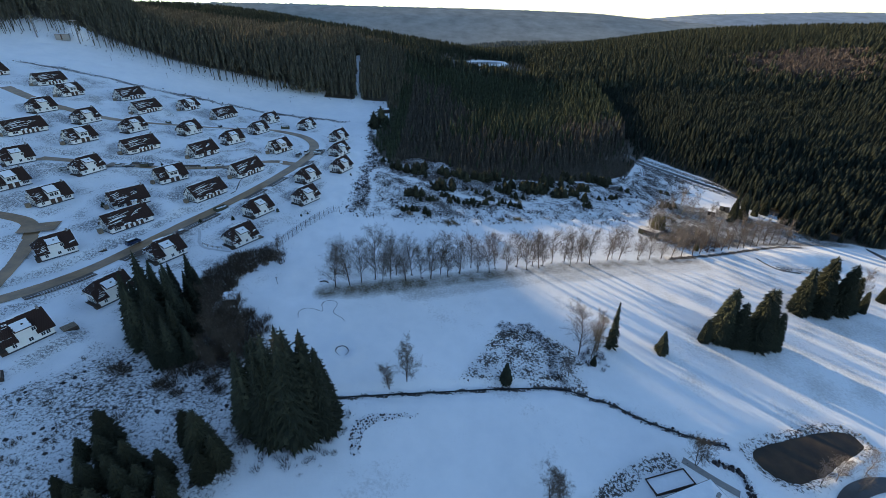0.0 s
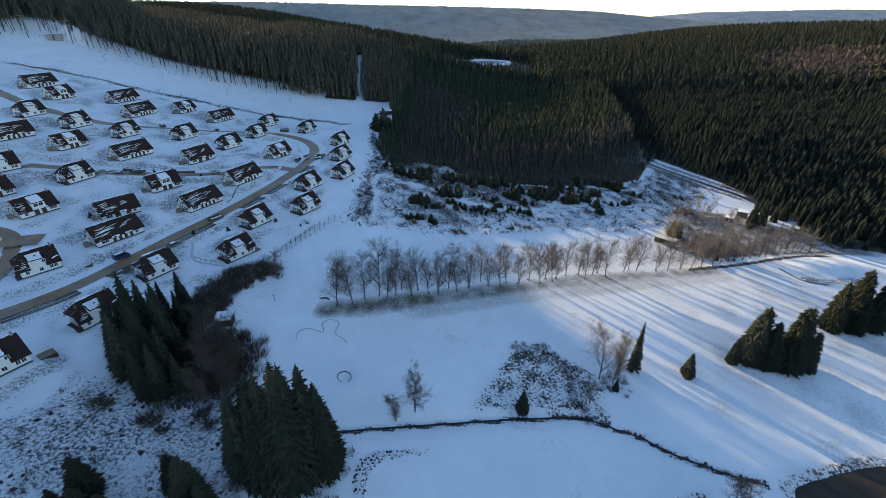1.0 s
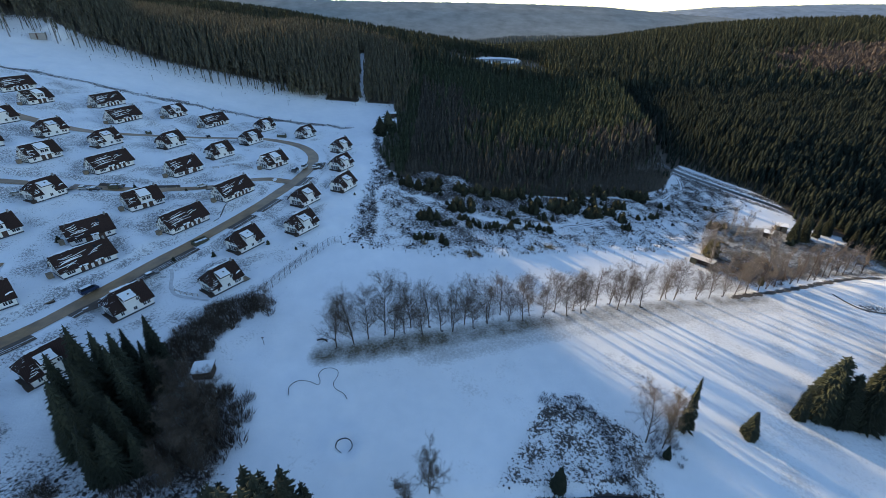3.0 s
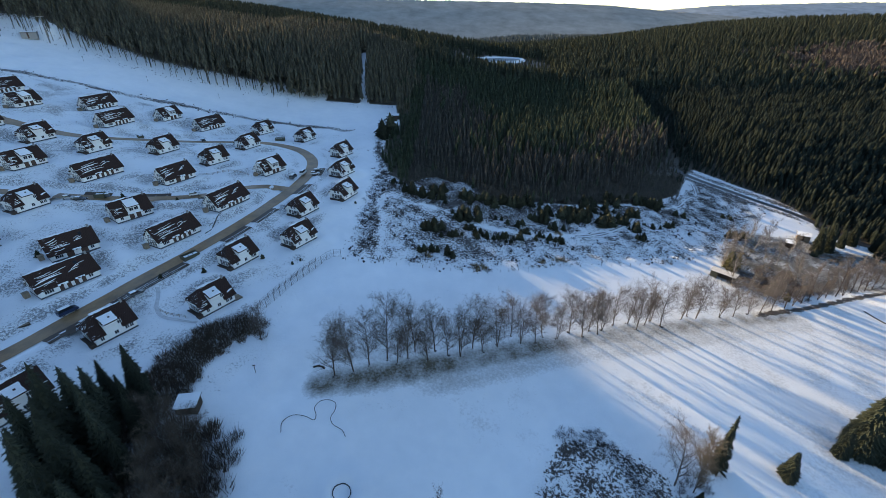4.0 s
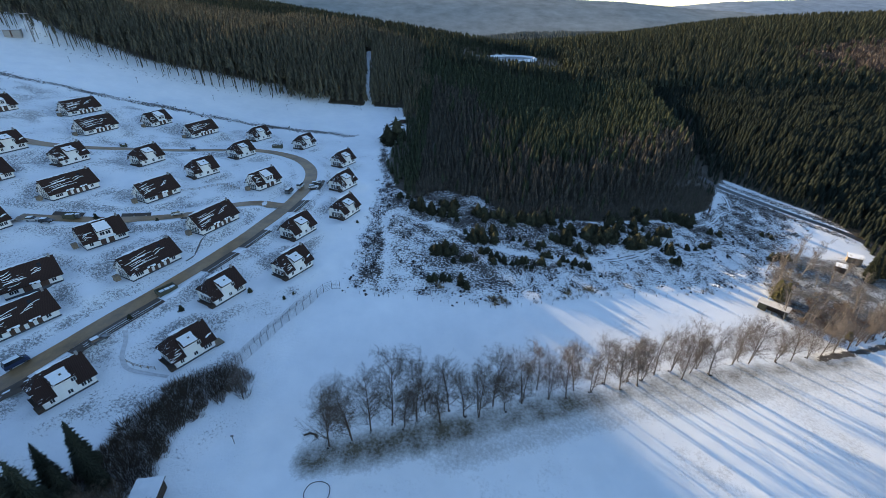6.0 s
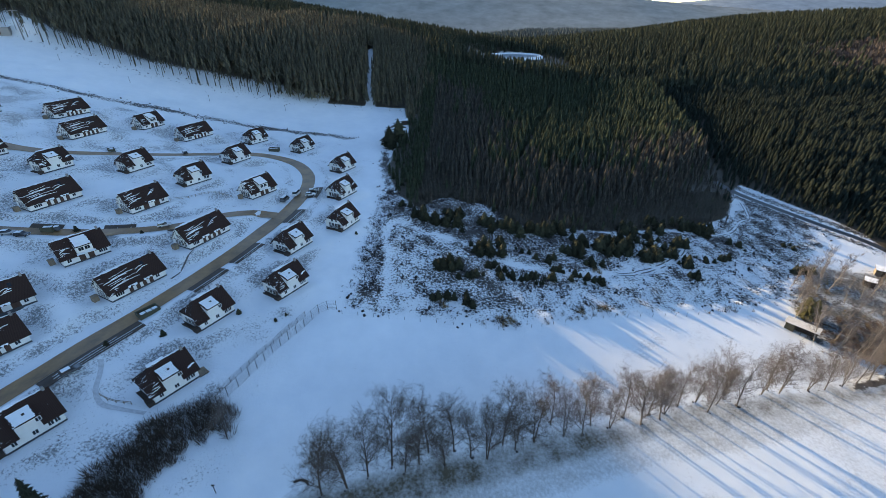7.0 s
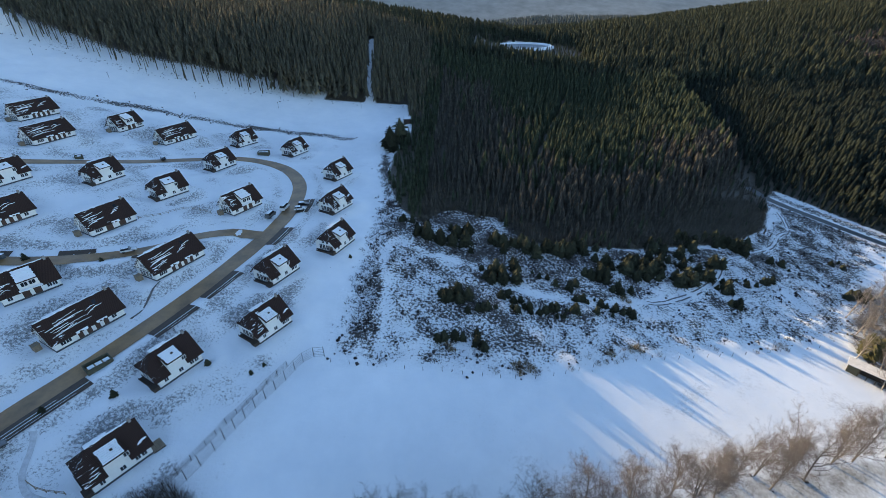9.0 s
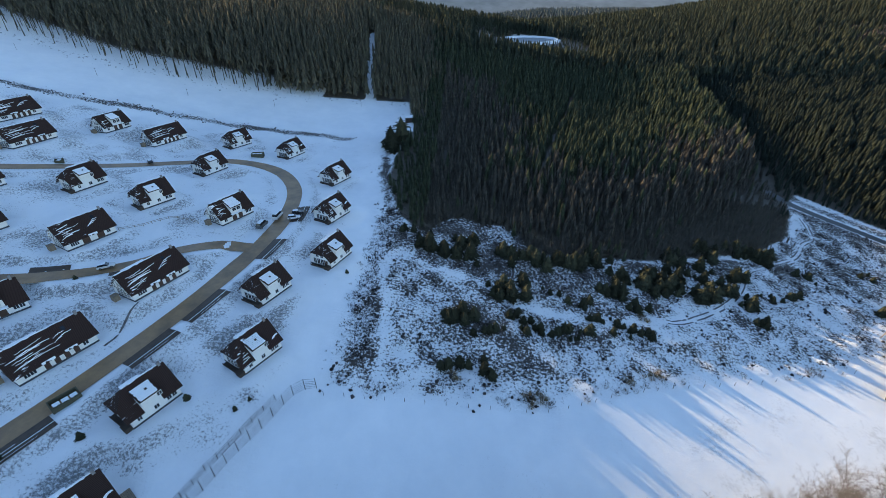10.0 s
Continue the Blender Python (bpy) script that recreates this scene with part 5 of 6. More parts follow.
# plank decks beside some houses
for x, y, a, sx, sy in ((-110.5, 100.5, 57, 3.6, 3.2), (-77.9, 164.7, 55, 2.4, 3.0), (-131, 145.5, 48, 2.6, 2.6), (-116, 79, 40, 5.0, 3.6)):
    deck = thing("deck", "bare brown plank deck beside a house", "deck")
    part("frame", Shape().box(0, 0, -1.2, sx, sy, 0.18), TIMBER, deck)
    for i in range(int(sx / 0.3)):
        part("plank", Shape().box(i * 0.3, 0, 0.184, i * 0.3 + 0.26, sy, 0.22), PLANK, deck)
    deck.matrix_world = pose(x, y, zed(x, y) + 0.1, 0, 0, a)

# ---- parking places and paths ----
def beside(line, a, b, off):
    """The stretch of a line between the points nearest a and b, moved sideways."""
    p = np.array(line)
    i, j = sorted(int(np.hypot(p[:, 0] - q[0], p[:, 1] - q[1]).argmin()) for q in (a, b))
    j = max(j, i + 2)
    d = np.gradient(p, axis=0)
    d /= np.linalg.norm(d, axis=1)[:, None]
    return [tuple(v) for v in (p + np.stack([d[:, 1], -d[:, 0]], -1) * off)[i:j + 1]]


for a, b, off, w in (((-139, 117), (-127, 134), 5.2, 4.2), ((-124, 142), (-120, 150), 5.0, 4.0), ((-116, 158), (-103, 182), 5.2, 4.4), ((-98, 194), (-91, 206), 5.0, 4.4), ((-91, 210), (-86, 222), 5.0, 4.2), ((-85, 237), (-82, 249), 5.0, 4.4), ((-82, 260), (-83, 272), 5.2, 4.6)):
    bay = ribbon("parking_place", beside(MAIN_ROAD, a, b, off), w, PARKING, "dark paved parking strip beside the road, swept of snow", lift=0.12, category="parking place")
    for j, q in enumerate((-0.30, -0.08, 0.14, 0.36)):
        line = beside(MAIN_ROAD, a, b, off + q * w)
        cut = line[j % 2:max(3, len(line) - (j + 1) % 3)]
        if len(cut) > 2:
            streak = ribbon("snow_streak", cut, 0.10 + 0.05 * (j % 3), SNOW, "", lift=0.145, kind="", category="", across=3)
            streak.parent = bay
for a, b, off, w in (((-107, 233), (-116, 224), -3.6, 2.6), ((-127, 218), (-136, 215), 3.6, 2.4), ((-148, 212), (-156, 210), 3.6, 2.6)):
    ribbon("parking_place", beside(MID_ROAD, a, b, off), w, PARKING, "dark paved parking strip beside the side road", lift=0.12, category="parking place")
ribbon("parking_place", [(-165, 153), (-161, 154.5), (-157, 156), (-153, 157)], 7.0, WETROAD, "round gritted turning place beside the lane", lift=0.14, category="parking place")
ribbon("path", curve([(-102.6, 198.1), (-102, 200.8), (-102.3, 204.6), (-102.1, 208.5), (-102.1, 212.1)], 1.5), 0.4, RUT, "narrow swept path to a house", lift=0.12, category="path")
ribbon("path", curve([(-103, 166), (-101, 162), (-99.5, 158), (-96.5, 155), (-92, 154), (-85, 153.4)], 1.5), 1.1, TRODDEN, "narrow trodden path between houses", lift=0.10, category="path")

for off in (-0.8, 0.8):
    ribbon("wheel_track", beside(SCRUB_TRACK, (50, 236), (151, 322), off), 0.5, RUT, "dark wheel rut in the snowy forest track", lift=0.06, category="track", across=3)


# rail fences of round timber
def rail_fence(line, label):
    ob = thing("rail_fence", label, "fence")
    pts = [(x, y, zed(x, y)) for x, y in line]
    for x, y, z in pts:
        part("post", Shape().tube((x, y, z - 0.4), (x, y, z + 1.1), 0.08, 0.07, 6), PLANK, ob)
    for a, b in zip(pts, pts[1:]):
        for hh in (0.5, 0.95):
            part("rail", Shape().tube((a[0], a[1], a[2] + hh), (b[0], b[1], b[2] + hh), 0.06, 0.06, 5), PLANK, ob)


rail_fence([(-97.6, 156.8), (-95.4, 155.9), (-93.2, 155.6), (-91.4, 155.6), (-89.6, 155.6)], "short weathered rail fence beside a trodden path")
rail_fence(curve([(-124.7, 240), (-121.9, 243.2), (-118.9, 247.2), (-115.6, 251.2), (-111.2, 253.5), (-107.2, 253.2)], 2.2), "weathered rail fence along the bank above the road")


# ---- vehicles ----
def car_kind(name, label, paint, length, width, height, van=False):
    ob = thing(name, label, "car" if not van else "van", "parked cars")
    h, l = height, length
    w = width / 2
    body = [(-l / 2, 0.35), (-l / 2, h * 0.56), (-l * 0.47, h * 0.62), (l * (0.36 if van else 0.22), h * 0.62), (l * 0.46, h * 0.52), (l / 2, h * 0.42), (l / 2, 0.35)]
    cab = [(-l * 0.47, h * 0.62), (-l * 0.42, h * 0.97), (-l * 0.30, h), (l * (0.22 if van else 0.02), h), (l * (0.34 if van else 0.2), h * 0.62)]

    def across(profile, half, taper=1.0):
        n = len(profile)
        v = [(x, -half, z) for x, z in profile] + [(x, half, z) for x, z in profile]
        if taper != 1.0:
            top = max(z for _, z in profile)
            v = [(x, y * (taper if z > top * 0.9 else 1.0), z) for x, y, z in v]
        return Shape().add(v, [tuple(range(n)), tuple(range(n, 2 * n))[::-1]] + [((i + 1) % n, i, n + i, n + (i + 1) % n) for i in range(n)])

    part("body", across(body, w), paint, ob)
    part("cabin", across(cab, w * 0.93, 0.86), GLASS, ob, "dark windows")
    part("roof", Shape().box(-l * 0.40, -w * 0.78, h - 0.01, l * (0.2 if van else 0.02), w * 0.78, h + 0.05), SNOW, ob)
    for x in (-l * 0.31, l * 0.31):
        for s in (-1, 1):
            wh = part("wheel", Shape().tube((x, s * (w - 0.2), 0.33), (x, s * (w + 0.02), 0.33), 0.33, 0.33, 12), RUBBER, ob)
            part("rim", Shape().tube((x, s * (w + 0.015), 0.33), (x, s * (w + 0.035), 0.33), 0.2, 0.18, 8), STEEL, wh)
    for s in (-1, 1):
        part("headlight", Shape().box(l / 2 - 0.06, s * w * 0.72 - 0.17, h * 0.40, l / 2 + 0.015, s * w * 0.72 + 0.17, h * 0.47), FRAME, ob)
    return ob


CARS = [("grey", -106.5, 161.0, 58, 0), ("blue", -122.5, 153.0, 62, 1), ("silver", -157.5, 206.5, 10, 0), ("black", -152.5, 206.0, 5, 0), ("white", -118.0, 223.5, 30, 0),
        ("grey", -86.5, 256.5, 84, 1), ("white", -84.0, 264.5, 86, 1), ("white", -77.5, 263.5, 15, 0), ("black", -77.2, 267.2, 15, 0), ("black", -149.5, 296.0, 130, 0), ("silver", -178.0, 198.5, 20, 0), ("black", -162.0, 282.5, 130, 0)]
for paint, x, y, a, van in CARS:
    master = car_kind("van" if van else "car", f"{paint} car with a snowy roof beside the road" if not van else f"{paint} van parked at the roadside", PAINT[paint], 5.2 if van else 4.4, 1.95 if van else 1.8, 2.2 if van else 1.5, bool(van))
    master.matrix_world = pose(x, y, zed(x, y) + 0.38, 0, 0, a)

# walled bin yards
def bin_yard(x, y, a, sx=5.5, sy=3.4):
    ob = thing("bin_yard", "mossy timber wall round snow-topped waste bins", "bin enclosure")
    part("wall", Shape().box(0, 0, -0.8, sx, 0.25, 1.3).box(0, sy - 0.25, -0.8, sx, sy, 1.3).box(0, 0.25, -0.8, 0.25, sy - 0.25, 1.3).box(sx - 0.25, 0.25, -0.8, sx, sy - 0.25, 1.3), OLIVE_WALL, ob)
    for i in range(3):
        bx = 0.6 + i * 1.6
        b = part("bin", Shape().box(bx, 0.7, -0.3, bx + 1.2, 1.8, 1.1), PAINT["grey"], ob)
        part("lid", lumpy(bx - 0.05, bx + 1.25, 0.65, 1.85, 1.1, 0.16, i, 0, 4), SNOW, b, "snow-covered lid")
    ob.matrix_world = pose(x, y, zed(x, y) + 0.2, 0, 0, a)


bin_yard(-101.0, 179.8, 56)
bin_yard(-119.0, 323.5, 8)
bin_yard(-151.0, 210.5, 10, 3.6, 2.8)
bin_yard(-171.0, 279.0, 130, 3.6, 2.8)

# ---- sheds and lesser buildings ----
def plank_wall(parent, name, mat, x0, x1, y0, y1, z0, z1):
    """A wall of upright boards on a thin backing; the boards share one mesh."""
    along = (x1 - x0) > (y1 - y0)
    n = max(3, int(max(x1 - x0, y1 - y0) / 0.3))
    wall = part(name, Shape().box(x0 + (0 if along else 0.03), y0 + (0.03 if along else 0), z0, x1 - (0 if along else 0.03), y1 - (0.03 if along else 0), z1 - 0.01), mat, parent)
    step = ((x1 - x0) if along else (y1 - y0)) / n
    board = (Shape().box(0, 0, 0, step * 0.93, y1 - y0, z1 - z0) if along else Shape().box(0, 0, 0, x1 - x0, step * 0.93, z1 - z0)).mesh("plank", mat)
    for i in range(n):
        part("plank", board, None, wall, "", (x0 + (step * i if along else 0.008 * (i % 2)), y0 + (0.008 * (i % 2) if along else step * i), z0))
    return wall


def open_shed(x, y, a, n=11.5, w=4.6, h=2.9):
    ob = thing("field_shed", "weathered plank shed with open front at the field's edge", "shed")
    plank_wall(ob, "back_wall", PLANK, 0, n, w - 0.12, w, -0.6, h - 0.35)
    # Side and front boards: the shed's shadow side is put into this darker colour.
    plank_wall(ob, "side_wall", OLIVE_WALL, 0, 0.12, 0, w - 0.13, -0.6, h - 0.2)
    plank_wall(ob, "side_wall", OLIVE_WALL, n - 0.12, n, 0, w - 0.13, -0.6, h - 0.2)
    plank_wall(ob, "front_wall", OLIVE_WALL, 0.13, n * 0.3, 0, 0.1, -0.6, h - 0.2)
    for k in (0.3, 0.53, 0.76):
        part("post", Shape().box(n * k, 0.0, -0.6, n * k + 0.18, 0.18, h - 0.1), TIMBER, ob)
    # Dark sheet added inside, standing for the shade of the open interior.
    part("inner_wall", Shape().box(0.3, w * 0.55, -0.6, n - 0.3, w * 0.6, h - 0.5), TIMBER, ob)
    part("roof", Shape().slab((-0.5, -0.7, h + 0.12), (n + 0.5, -0.7, h + 0.12), (n + 0.5, w + 0.4, h - 0.25), (-0.5, w + 0.4, h - 0.25), 0.16), FELT, ob, "pale grey felt roof")
    ob.matrix_world = pose(x, y, zed(x, y) + 0.1, 0, 0, a)


open_shed(106.0, 212.9, -47, n=9.2, w=4.2)


def hut(name, label, x, y, a, n, w, h, wallmat, drop=0.5):
    ob = thing(name, label, "hut")
    for x0, x1, y0, y1 in ((0, n, 0, 0.1), (0, n, w - 0.1, w), (0, 0.1, 0.11, w - 0.11), (n - 0.1, n, 0.11, w - 0.11)):
        plank_wall(ob, "wall", wallmat, x0, x1, y0, y1, -0.8, h)
    roof = part("roof", Shape().slab((-0.4, -0.5, h + 0.02), (n + 0.4, -0.5, h + 0.02), (n + 0.4, w + 0.4, h + drop), (-0.4, w + 0.4, h + drop), 0.14), TIMBER, ob)
    part("snow_cover", lumpy(-0.32, n + 0.32, -0.42, w + 0.32, h + 0.024, 0.14, 6, drop / (w + 0.9), 8), SNOW, roof)
    part("door", Shape().box(n * 0.4, -0.05, 0, n * 0.4 + 0.9, -0.015, h - 0.25), DOOR, ob)
    ob.matrix_world = pose(x, y, zed(x, y) + 0.2, 0, 0, a)
    return ob


hut("golf_hut", "small dark hut with a snow-covered lean-to roof", -75.6, 122.8, 8, 4.8, 3.8, 2.2, TIMBER)
hut("slope_hut", "small dark hut beside the ski slope", -51.5, 391.0, 5, 5.0, 4.0, 3.2, TIMBER)
hut("valley_hut", "small weathered snow-roofed hut by the valley road", 164.5, 249.0, -40, 3.8, 3.0, 2.3, TIMBER)
hut("valley_hut", "pale snow-roofed hut by the valley road", 177.0, 258.0, -35, 5.6, 3.8, 2.7, PLANK)

club = thing("clubhouse", "low building with a snow-covered hipped roof", "building")
part("wall", Shape().box(0.6, 0.6, -3.0, 19.4, 13.4, 4.3), PLASTER, club)
part("roof", Shape().add([(0, 0, 4.3), (20, 0, 4.3), (20, 14, 4.3), (0, 14, 4.3), (6, 7, 6.4), (14, 7, 6.4), (0, 0, 4.1), (20, 0, 4.1), (20, 14, 4.1), (0, 14, 4.1)],
                         [(0, 1, 5, 4), (1, 2, 5), (2, 3, 4, 5), (3, 0, 4), (1, 0, 6, 7), (2, 1, 7, 8), (3, 2, 8, 9), (0, 3, 9, 6), (6, 9, 8, 7)]), SNOW, club, "snow-covered hipped roof")
part("gutter", Shape().box(-0.12, 14.0, 4.05, 20.12, 14.14, 4.22).box(-0.14, -0.1, 4.05, -0.003, 14.0, 4.22).box(20.003, -0.1, 4.05, 20.14, 14.0, 4.22), TIMBER, club)
part("chimney", Shape().box(16.5, 9.0, 4.6, 17.2, 9.7, 6.8), CONCRETE, club)
for wx in (2.5, 6.5, 10.5, 14.5):
    part("window", Shape().box(wx, 13.41, 0.8, wx + 2.2, 13.5, 2.6), GLASS, club)
club.matrix_world = pose(53.9, 50.6, -5.6, 0, 0, 19)
terrace = thing("roof_terrace", "flat terrace with dark edging under smooth snow", "terrace")
part("slab", Shape().box(0, 0, -2.5, 11.5, 4.2, 0.25), SNOW, terrace)
part("edging", Shape().box(-0.2, -0.2, -2.4, 11.7, -0.003, 0.6).box(-0.2, 4.203, -2.4, 11.7, 4.4, 0.6).box(-0.2, 0, -2.4, -0.003, 4.2, 0.6).box(11.503, 0, -2.4, 11.7, 4.2, 0.6), TIMBER, terrace)
terrace.matrix_world = pose(54.2, 68.0, zed(59, 71) + 0.4, 0, 0, 15)

# ---- water ----
def water_sheet(name, poly, z, label):
    v = [(x, y, z) for x, y in poly]
    tagged(new(name, mesh_from(name, v, [tuple(range(len(v)))], WATER)), label, "pond", kind="structure")


water_sheet("water", [(p[0] + (107 - p[0]) * 0.03, p[1] + (83 - p[1]) * 0.03) for p in curve(POND + POND[:1], 2)[:-1]][::-1], -7.95, "dark still pond below a reedy bank")

# round reservoir on the hill
basin = thing("reservoir", "snow-covered round reservoir with a raised white rim", "reservoir")
v = []
for i in range(72):
    a = 6.2832 * i / 72
    for r, z in ((RESERVOIR[2] - 2.4, -3.0), (RESERVOIR[2], 0.9), (RESERVOIR[2] + 1.8, 0.9), (RESERVOIR[2] + 5.0, -2.5)):
        v.append((math.cos(a) * r, math.sin(a) * r, z))
f = [(4 * i + j, 4 * ((i + 1) % 72) + j, 4 * ((i + 1) % 72) + j + 1, 4 * i + j + 1) for i in range(72) for j in range(3)]
part("rim", Shape().add(v, f), SNOW, basin)
part("ice", Shape().add([(math.cos(6.2832 * i / 72) * (RESERVOIR[2] - 1), math.sin(6.2832 * i / 72) * (RESERVOIR[2] - 1), -1.0) for i in range(72)], [tuple(range(72))]), ICE, basin, "grey ice")
basin.matrix_world = pose(RESERVOIR[0], RESERVOIR[1], 44.0, 0, 0, 0)

# ---- fences, posts, lift ----
def net_fence(line, h):
    ob = thing("net_fence", "tall wire ball fence on thin posts along the field", "fence")
    pts = [(x, y, zed(x, y)) for x, y in line]
    for x, y, z in pts:
        part("post", Shape().tube((x, y, z - 0.4), (x, y, z + h), 0.08, 0.07, 5), TIMBER, ob)
    for hh in [h * k for k in (0.08, 0.24, 0.4, 0.56, 0.72, 0.97)]:
        for a, b in zip(pts, pts[1:]):
            part("wire", Shape().tube((a[0], a[1], a[2] + hh), (b[0], b[1], b[2] + hh), 0.028, 0.028, 3), TIMBER, ob)
    return ob


net_fence(FENCE_LINE, 3.4)
net_fence([(x - 2.3, y + 0.9) for x, y in FENCE_LINE[3:]], 1.8)["label"] = "low wire fence on thin posts beside the path"
post_mesh = Shape().tube((0, 0, -0.4), (0, 0, 1.35), 0.06, 0.05, 6).mesh("fence_post", TIMBER)
edge = curve([(-48, 192.5), (-24, 194), (1, 195.3), (12, 198), (34, 206), (62, 212), (92, 219), (104, 222)], 4.2)
for x, y in edge:
    ob = new("fence_post", post_mesh)
    ob.location = (x, y, zed(x, y))
    tagged(ob, "short dark wooden fence post at the field's edge", "fence post", "posts along the field")
for x, y, h, lab in ((-64.5, 149.5, 8.5, "tall dark pole beside the field"), (-62.3, 138.3, 2.6, "thin marker pole in the snow"), (-133, 395, 3.5, "snow lance on the ski slope"), (-83, 413, 3.5, "snow lance on the ski slope"),
                     (-222, 374, 3.5, "snow lance on the ski slope"), (-178, 382, 3.5, "snow lance on the ski slope"), (-264, 376, 3.5, "snow lance on the ski slope"), (-57, 352, 9.0, "tall dark pole beside the ski slope")):
    pole = thing("pole", lab, "pole")
    part("shaft", Shape().tube((0, 0, -0.5), (0, 0, h), 0.09, 0.06, 6), TIMBER, pole)
    part("cap", Shape().box(-0.35, -0.12, h, 0.35, 0.12, h + 0.2), TIMBER, pole)
    pole.location = (x, y, zed(x, y))


def lift_tower(x, y, h, a):
    ob = thing("lift_tower", "tall steel ski-lift tower with a cross arm", "lift tower")
    part("mast", Shape().tube((0, 0, -0.5), (0, 0, h), 0.45, 0.28, 8), STEEL, ob)
    part("arm", Shape().box(-2.6, -0.2, h - 0.4, 2.6, 0.2, h), STEEL, ob)
    for s in (-1, 1):
        part("roller_bank", Shape().box(s * 2.4 - 0.2, -1.4, h - 0.1, s * 2.4 + 0.2, 1.4, h + 0.3), TIMBER, ob)
    ob.matrix_world = pose(x, y, zed(x, y), 0, 0, a)


lift_tower(-319, 380, 15, 20)
lift_tower(-296, 392, 17, 20)
hut("lift_station", "grey ski-lift station on the hill's brow", -310, 386, 30, 9, 6, 4.0, CONCRETE)

# fallen branch at the end of the row
part_branch = Shape()
for a, b in (((0, 0, 0.15), (1.4, 0.5, 0.35)), ((1.4, 0.5, 0.35), (2.6, 0.3, 0.2)), ((2.6, 0.3, 0.2), (3.4, -0.5, 0.1))):
    part_branch.tube(a, b, 0.28, 0.22, 6)
ob = part("log", part_branch, TIMBER)
ob.location = (-47.5, 142.0, zed(-46, 142))
tagged(ob, "dark bent log lying in the snow", "log")

# ---- scrub and undergrowth ----
bushy = [spruce_kind(6, 3.3, 170, s, "young bushy spruce among snowy heather", "young spruce", "young_spruce", 0.02, BUSH, 0.5) for s in (61, 62, 63)]
THICK = [(-26, 255), (-16, 254), (-14, 262), (3, 259), (9, 257), (16, 258), (23, 259), (34, 263), (36, 246), (42, 253), (54, 257), (57, 251), (72, 250), (79, 256), (89, 264), (81, 278), (97, 282), (107, 280), (67, 270), (-13, 222), (0, 238), (62, 259)]
THIN = [(-4, 240), (5, 242), (15, 240), (24, 237), (43, 240), (-16, 224), (-7, 221), (1, 228), (6, 222), (14, 224), (19, 224), (27, 231), (35, 229), (39, 227), (-16, 207), (-8, 207), (86, 248), (86, 240), (97, 254), (106, 257), (119, 271), (149, 276), (142, 254), (-37, 267), (-30, 262), (66, 262)]
rng = random.Random(9)
YOUNG = [(137, 253, 5), (175, 242, 5), (140, 254, 4)]
for spots, n, far, low_, high_ in ((THICK, 9, 5.0, 2.6, 6.6), (THIN, 6, 3.2, 1.4, 4.0)):
    for x, y in spots:
        for i in range(n if rng.random() < 0.8 else n - 2):
            YOUNG.append((x + rng.gauss(0, far * 0.55) * 1.3, y + rng.gauss(0, far * 0.5), rng.uniform(low_, high_)))
juniper = [spruce_kind(9, 3.3, 420, 64, "yellow-green bushy conifer beside the plank shed", "conifer", "conifer_bush", 0.02, OLIVE, 0.42, 0.1)]
put(juniper, [(119, 220.5, 9.5), (122.5, 221.5, 8.5), (121, 224, 8), (131, 198.5, 4.5)], "", 9)
done(juniper)
put(bushy, YOUNG, "young spruces in the heather", 6)
put(bushy, [(-52, 236, 1.6), (-86, 168, 2.4), (-77, 187, 2.2), (-142, 214, 2.6), (-241, 285, 3.0), (-104, 170, 2.0), (-148, 176, 3.0), (-122, 217, 1.8), (-128, 172, 1.8), (-93, 176, 2.2), (-118, 186, 1.6), (-66, 186, 1.5), (-64, 189, 1.3), (-160, 236, 2.2), (-136, 243, 1.8), (-55, 355, 13), (-50, 362, 15), (-53, 349, 9)], "", 6)
done(bushy)

def tuft(n, seed, h=0.6, r=0.42):
    """A low clump of short upright blades."""
    rng = np.random.RandomState(seed)
    v, f = [], []
    for i in range(n):
        a, t, b = rng.uniform(0, 6.28), math.sqrt(rng.uniform(0, 1)), rng.uniform(0, 3.14)
        o = len(v)
        c, s = math.cos(a) * r * t, math.sin(a) * r * t
        u, w = math.cos(b) * r * 0.34, math.sin(b) * r * 0.34
        v += [(c - u, s - w, -0.05), (c + u, s + w, -0.05), (c * 1.1 + rng.uniform(-0.08, 0.08), s * 1.1 + rng.uniform(-0.08, 0.08), h * (1.1 - 0.5 * t) * rng.uniform(0.6, 1.0))]
        f.append((o, o + 1, o + 2))
    return v, f, h


def cushion(seed, h=0.6, r=0.5):
    """A low rounded cushion of dwarf shrub with a ragged outline."""
    rng = np.random.RandomState(seed)
    v, f = [(0, 0, h)], []
    for k, (q, z) in enumerate(((0.62, 0.72), (1.0, -0.1))):
        for i in range(7):
            a = 6.2832 * (i + 0.5 * k) / 7
            w = r * q * rng.uniform(0.6, 1.3)
            v.append((math.cos(a) * w, math.sin(a) * w, h * z * rng.uniform(0.7, 1.2)))
    for i in range(7):
        j = (i + 1) % 7
        f += [(0, 1 + i, 1 + j), (1 + i, 8 + i, 1 + j), (1 + j, 8 + i, 8 + j)]
    return v, f, h


